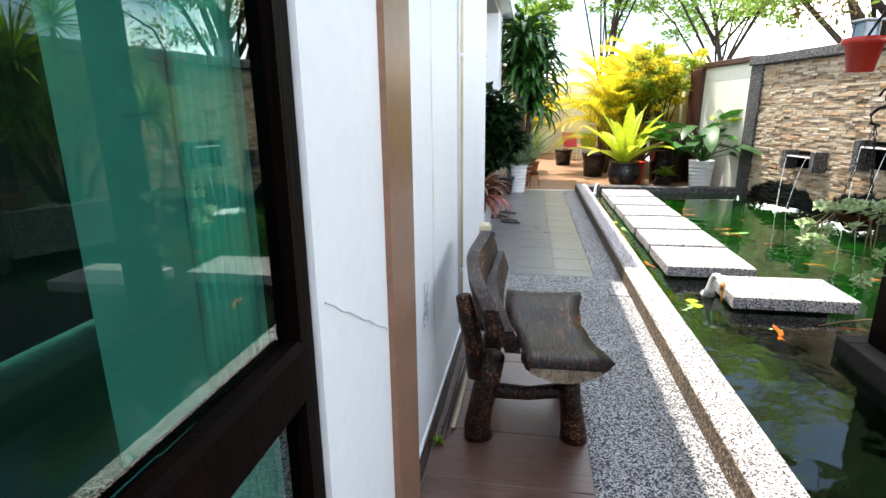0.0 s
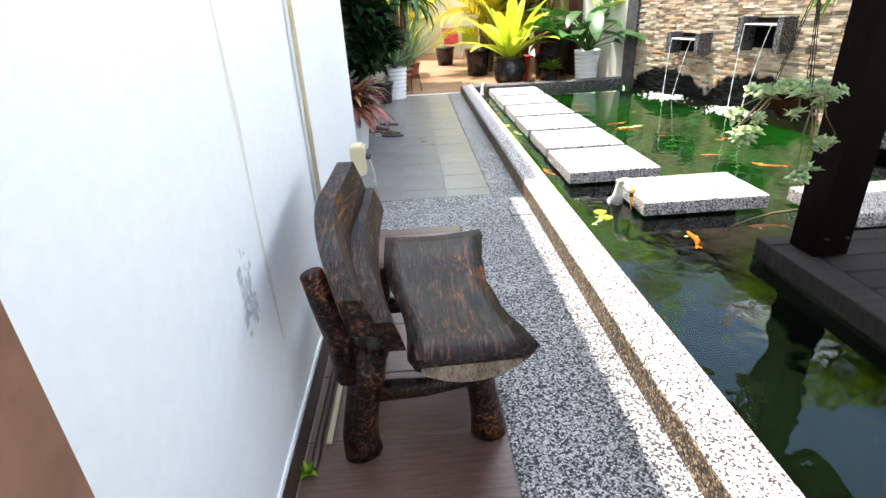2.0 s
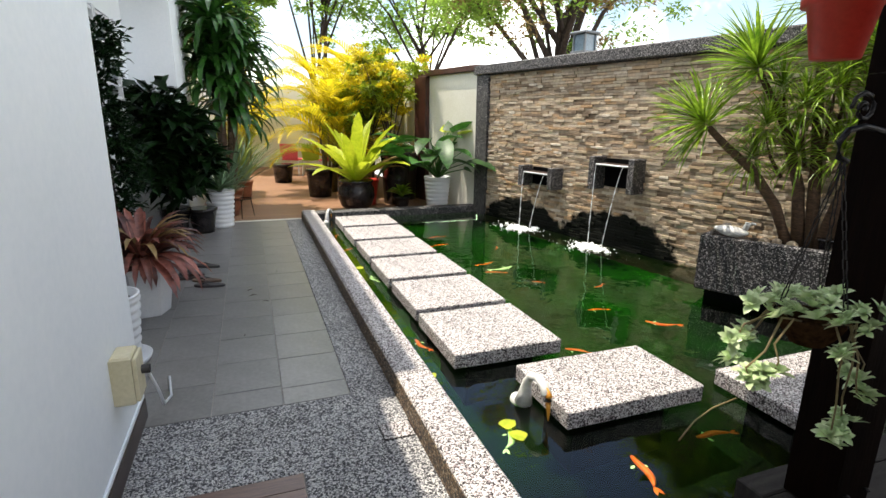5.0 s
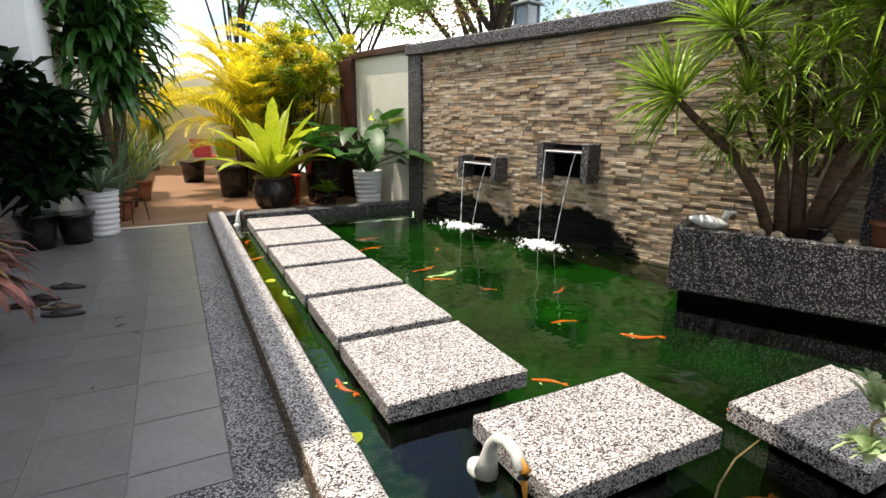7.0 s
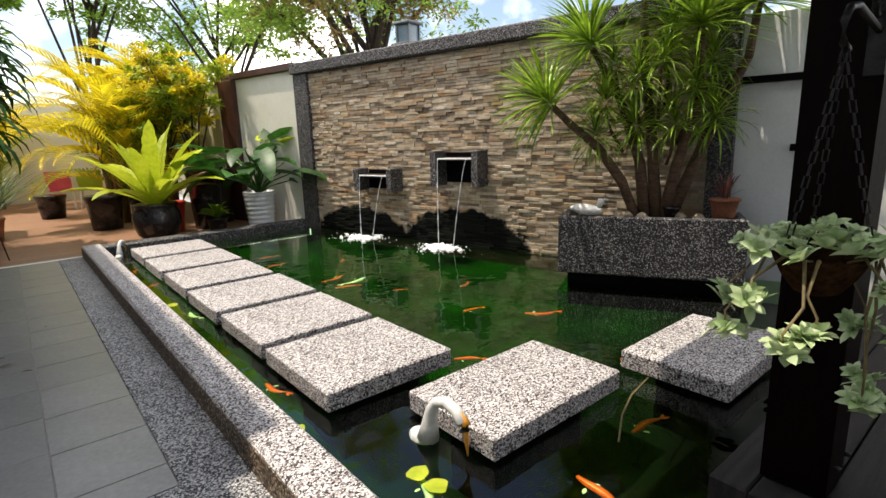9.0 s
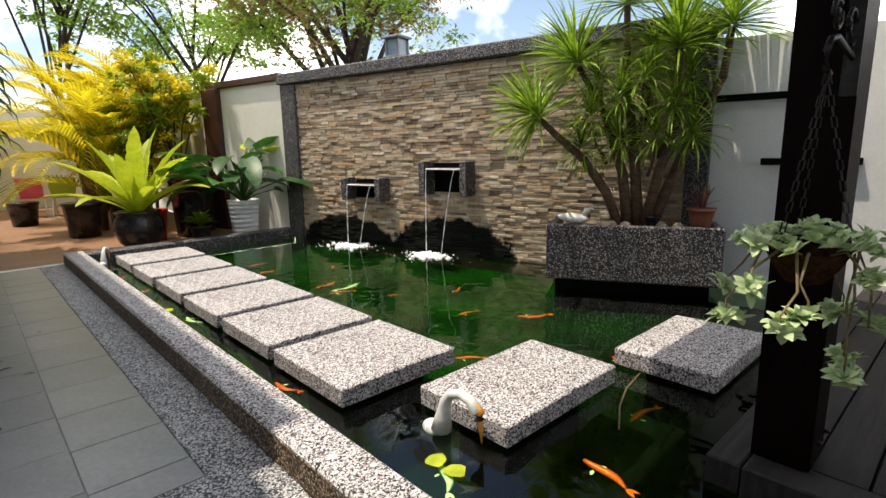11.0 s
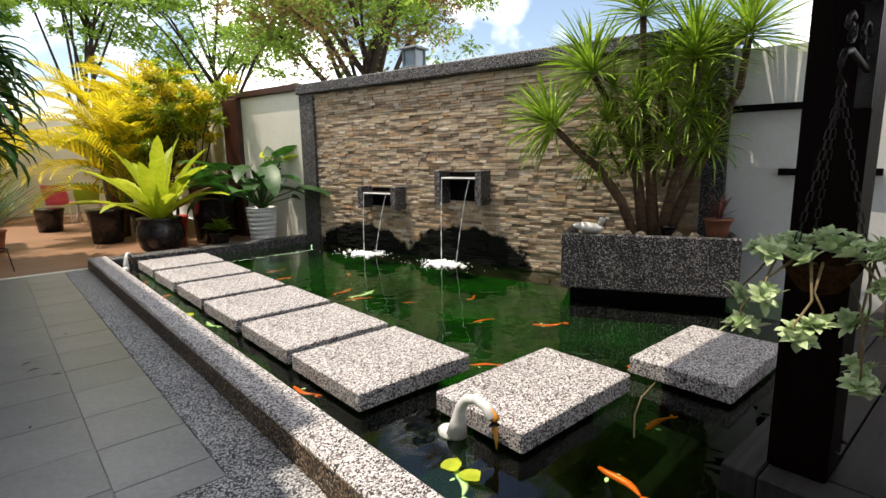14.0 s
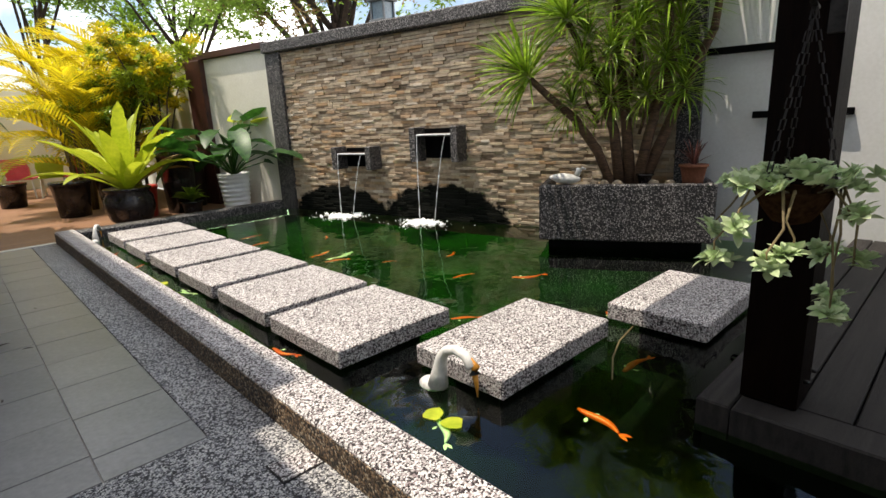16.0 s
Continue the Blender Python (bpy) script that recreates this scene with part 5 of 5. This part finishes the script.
for k in range(46):
    a, q = k * 2.399, 0.185 * math.sqrt((k + 0.5) / 46)
    rosette((q * math.cos(a), q * math.sin(a), 0.05 + 0.05 * r.random() - 0.25 * q), r.uniform(0.036, 0.052), (-50 * math.sin(a) * q / 0.185, 50 * math.cos(a) * q / 0.185), r.uniform(0, 360))
for k, (a, d, dz) in enumerate(((3.4, 0.22, -0.13), (2.8, 0.24, -0.08), (4.1, 0.19, -0.05), (4.9, 0.16, -0.20), (5.3, 0.13, -0.33), (4.8, 0.12, -0.36), (5.9, 0.19, -0.22), (0.4, 0.2, -0.06), (3.2, 0.25, -0.17), (1.6, 0.2, -0.14), (2.2, 0.2, -0.2))):
    e = (d * math.cos(a), d * math.sin(a), dz)
    w1, w2 = r.uniform(-0.03, 0.03), r.uniform(-0.03, 0.03)
    vine = part("trailing_stem", tube([(0.08 * math.cos(a), 0.08 * math.sin(a), 0.01), (0.12 * math.cos(a) + w1, 0.12 * math.sin(a), 0.025), (d * 0.85 * math.cos(a) + w1, d * 0.85 * math.sin(a) + w2, dz * 0.35), (d * math.cos(a) + w2, d * math.sin(a), dz * 0.7), e], [0.0035, 0.004, 0.0035, 0.003, 0.003], 6), M_STEM, bask, "dry brown trailing stem", True)
    for j in range(4):
        rosette((e[0] + r.uniform(-0.03, 0.03), e[1] + r.uniform(-0.03, 0.03), e[2] + r.uniform(-0.01, 0.03)), r.uniform(0.036, 0.056), (r.uniform(-50, 50), r.uniform(-50, 50)), r.uniform(0, 360), vine)

redp = thing("red_hanging_pot", "red plastic pot hanging beside the timber post", "plant pot", (0.93, -1.52, 1.545))
part("body", lathe([(0.052, 0), (0.075, 0.12), (0.088, 0.12), (0.09, 0.15), (0.078, 0.15), (0.07, 0.10), (0.01, 0.10)], 24), M_REDP, redp, "", True)
part("hanger", tube([(0.0, 0, 0.14), (0.08, 0.0, 0.30), (0.30, 0.03, 0.42), (PX0 - 0.93, 0.04, 0.43)], 0.006, 6), M_CHAIN, redp, "black wire hanger", True)


# ---- pond life ----
def crane(loc, rz, s):
    t = thing("crane_ornament", "white painted crane ornament with orange beak in the water", "ornament", loc, rz, "crane ornaments")
    secs = []
    for k in range(11):
        q = k / 10
        w = 0.038 * math.sin(math.pi * (0.08 + 0.86 * q)) ** 0.8
        secs.append([(-0.055 + 0.10 * q, w * math.cos(a), 0.0 + 0.9 * w * math.sin(a)) for a in [i * 0.7854 for i in range(8)]])
    part("body", loft(secs), M_BIRD, t, "", True)
    pts = [(0.02, 0, 0.01), (0.03, 0, 0.06), (0.04, 0, 0.11), (0.065, 0, 0.145), (0.105, 0, 0.158), (0.145, 0, 0.148), (0.170, 0, 0.12), (0.178, 0, 0.098)]
    part("neck", tube(pts, [0.036, 0.026, 0.019, 0.016, 0.016, 0.017, 0.021, 0.018], 10), M_BIRD, t, "", True)
    part("crest", tube([(0.162, 0, 0.142), (0.186, 0, 0.118), (0.184, 0, 0.10)], [0.010, 0.014, 0.010], 8), M_BEAK, t, "orange-red crown patch", True)
    part("beak", tube([(0.180, 0, 0.096), (0.186, 0, 0.06), (0.188, 0, 0.022)], [0.010, 0.007, 0.002], 8), M_BEAK, t, "orange beak", True)
    t.matrix_world = pose(*loc, 0, 0, rz) @ Matrix.Scale(s, 4)
    return t


crane((0.79, -0.37, WATER - 0.003), -86, 1.25)
cr2 = crane((0.50, 4.55, WATER - 0.003), 60, 1.0)


def koi(x, y, rz, l, m, label, bend=0.25, z=-0.012):
    t = thing("koi_fish", label, "fish", (x, y, WATER + z), rz, "koi")
    secs = []
    ax = lambda q: (l * (0.5 - q), bend * l * 0.5 * math.sin(q * 3.6) * q)
    for k in range(12):
        q = k / 11
        w = l * 0.095 * (math.sin(math.pi * min(1, 0.10 + 0.86 * q)) ** 0.75) + l * 0.004
        cx, cy = ax(q)
        secs.append([(cx, cy + w * math.cos(a), w * 0.9 * math.sin(a) - w * 0.9) for a in [i * 0.7854 for i in range(8)]])
    part("body", loft(secs), m, t, "", True)
    cx, cy = ax(1.0)
    for s in (-1, 1):
        g = Geo()
        blade(g, (cx, cy, -0.01), math.pi - 0.3 * bend + s * 0.35, 0.0, l * 0.24, l * 0.09, 0.1, 4, 0.05, "oval")
        part("tail_fin", g, m, t)
        g = Geo()
        blade(g, (l * 0.22, s * l * 0.08, -0.02), math.pi / 2 * s + s * 0.5, -0.05, l * 0.15, l * 0.08, 0.1, 3, 0.05, "oval")
        part("side_fin", g, M_KWHITE if m is M_ORANGE else m, t)


FISH = [(0.53, 0.45, 100, 0.20, 0), (1.72, 2.05, 20, 0.24, 0), (1.90, 1.36, 150, 0.12, 0), (1.98, 0.62, 170, 0.18, 0), (2.25, 0.25, 140, 0.26, 0), (1.50, -0.90, 175, 0.22, 0), (1.95, -0.55, 60, 0.16, 0), (1.42, 0.06, 140, 0.18, 0), (1.66, 1.75, 160, 0.22, 0), (0.50, 3.0, 30, 0.22, 0), (0.55, 1.9, 95, 0.2, 1), (1.55, 2.9, 10, 0.26, 0), (1.62, 3.3, 190, 0.24, 0), (1.80, 1.85, 15, 0.30, 1), (1.02, -1.0, 80, 0.24, 0), (0.51, 3.7, 70, 0.18, 0), (2.1, 2.6, 60, 0.15, 0), (2.35, 1.1, 200, 0.17, 0), (0.60, -0.62, 60, 0.2, 1)]
for x, y, rz, l, w in FISH:
    koi(x, y, rz, l * 0.8, M_KWHITE if w else M_ORANGE, "pale yellow-white koi just below the water surface" if w else "bright orange koi just below the water surface", 0.35 if int(x * 100) % 2 else -0.3)
for i, (x, y, rz) in enumerate(((0.60, -0.55, 20), (0.66, -0.66, 130), (0.45, 0.05, 250), (0.48, 2.2, 70))):
    g = Geo()
    blade(g, (0, 0, 0), 0.0, 0.03, 0.085, 0.075, 0.06, 6, 0.04, "heart", 0.05)
    o = link("floating_leaf", g, M_FERN, None, True)
    o.matrix_world = pose(x, y, WATER + 0.003, 0, 0, rz)
    tagged(o, "yellow-green water plant leaf floating on the pond", "leaf", "floating leaves")
wire = link("pond_cable", tube([(1.30 + 0.18 * k, -0.9 + 0.06 * k + 0.04 * math.sin(k), WATER + 0.004) for k in range(5)], 0.004, 6), M_STEM, None, True)
tagged(wire, "thin pale cable lying across the water", "cable")


# ---- sandals, leaves, drain cover ----
def sandal(x, y, rz, m, label):
    t = thing("flip_flop", label, "sandal", (x, y, 0.002), rz, "sandals")
    out = []
    for k in range(20):
        a = 2 * math.pi * k / 20
        yy = 0.125 * math.sin(a)
        out.append((0.042 * math.cos(a) * (1 + 0.18 * math.sin(a)), yy))
    part("sole", loft([[(px, py, 0.0) for px, py in out], [(px * 1.02, py * 1.01, 0.008) for px, py in out], [(px, py, 0.018) for px, py in out]]), m, t)
    for s in (-1, 1):
        part("strap", tube([(0, 0.07, 0.016), (s * 0.02, 0.03, 0.035), (s * 0.04, -0.02, 0.014)], 0.005, 6), M_RUBBER, t, "dark thong strap", True)


sandal(-0.80, 2.12, 75, M_RUBBER, "pale grey flip-flop lying on the tiles")
sandal(-0.83, 2.27, 70, M_BARK, "grey flip-flop lying on the tiles")
sandal(-0.97, 2.52, 60, M_SKIRT, "dark red flip-flop lying on the tiles")
sandal(-0.86, 2.75, 65, M_RUBBER, "dark flip-flop lying on the tiles")
sandal(-1.04, 2.40, 80, M_SKIRT, "dark red flip-flop under the plant")
for i, (x, y, rz, l) in enumerate(((-0.46, 1.75, 10, 0.07), (-0.48, 1.90, 30, 0.06), (-0.37, 1.58, 330, 0.06), (-0.52, 0.95, 80, 0.03), (-0.25, 2.4, 120, 0.03))):
    g = Geo()
    blade(g, (-l / 2, 0, 0.002), 0, 0.15, l, l * 0.3, 0.35, 4, 0.2, "oval")
    o = link("fallen_leaf", g, M_BARKD, None, True)
    o.matrix_world = pose(x, y, 0.002, 0, 0, rz)
    tagged(o, "dry brown fallen leaf on the grey tiles", "leaf", "fallen leaves")
drain = thing("drain_cover", "square pebble-wash drain cover set in the walk", "drain cover", (0.14, -0.39, 0.0))
part("frame", box(-0.075, 0.075, -0.065, 0.065, -0.01, 0.003, 0.001), M_CHAIN, drain)
part("lid", box(-0.069, 0.069, -0.059, 0.059, -0.008, 0.006, 0.002), M_PEBW, drain)

# ---- floor and wall pieces ----
tile_me = {}


def tiles(parent, x0, x1, y0, y1, tw, tl, material, off, gap=0.004, z=0.0, name="tile"):
    k = 0
    x = x1
    while x > x0 + 0.02:
        w = min(tw, x - x0)
        y = y0 - (off[k % len(off)] if y0 > -0.5 else 0)
        while y < y1 - 0.01:
            a, b2 = max(y, y0), min(y + tl, y1)
            if b2 - a > 0.02:
                key = (name, round(w, 3), round(b2 - a, 3))
                if key not in tile_me:
                    o = part(name, box(-w + gap / 2, -gap / 2, gap / 2, b2 - a - gap / 2, -0.012, 0.0, 0.0015), material, parent)
                    tile_me[key] = o.data
                else:
                    o = new(name, tile_me[key])
                    o.parent = parent
                o.location = (x, a, z + 0.0006 * ((k * 7 + int(a * 10)) % 3))
            y += tl
        x -= tw
        k += 1


tiles(patio, -1.65, -0.002, 0.0, 4.96, 0.333, 0.36, M_GTILE, [0.19, 0.16, 0.02, 0.18, 0.17])
tiles(pad, HX + 0.013, -0.292, -8.4, -0.552, 0.655, 0.337, M_BTILE, [0.0], 0.005, 0.002, "tile_brown")

panel = tagged(on_wall(new("wall_panel")), "split-stone cladding of thin cream, brown and grey strips", "wall cladding", "", "structure")
rp = random.Random(11)
joined = Geo()
made = 0
near_me = []
z = 0.0
row = 0
while z < 1.995:
    h = min(0.028 + 0.007 * rp.random(), 2.0 - z)
    y = -4.97 - rp.random() * 0.2
    while y < -0.285:
        w = 0.07 + rp.random() * 0.12
        a, b2 = max(y, -4.97), min(y + w, -0.285)
        d = rp.random() * 0.020
        if b2 - a > 0.02:
            if -4.0 < a < -1.8 and 0.55 < z < 1.25 and made < 290:
                o = part("stone", box(-d, 0.03, a + 0.001, b2 - 0.001, z + 0.001, z + h - 0.001, 0.003), M_STONE, panel)
                made += 1
            else:
                box(-d, 0.03, a + 0.001, b2 - 0.001, z + 0.001, z + h - 0.001, 0.003, joined)
        y += w
    z += h
    row += 1
tagged(part("stone_rows", joined, M_STONE, panel), "", "", "", "stuff")
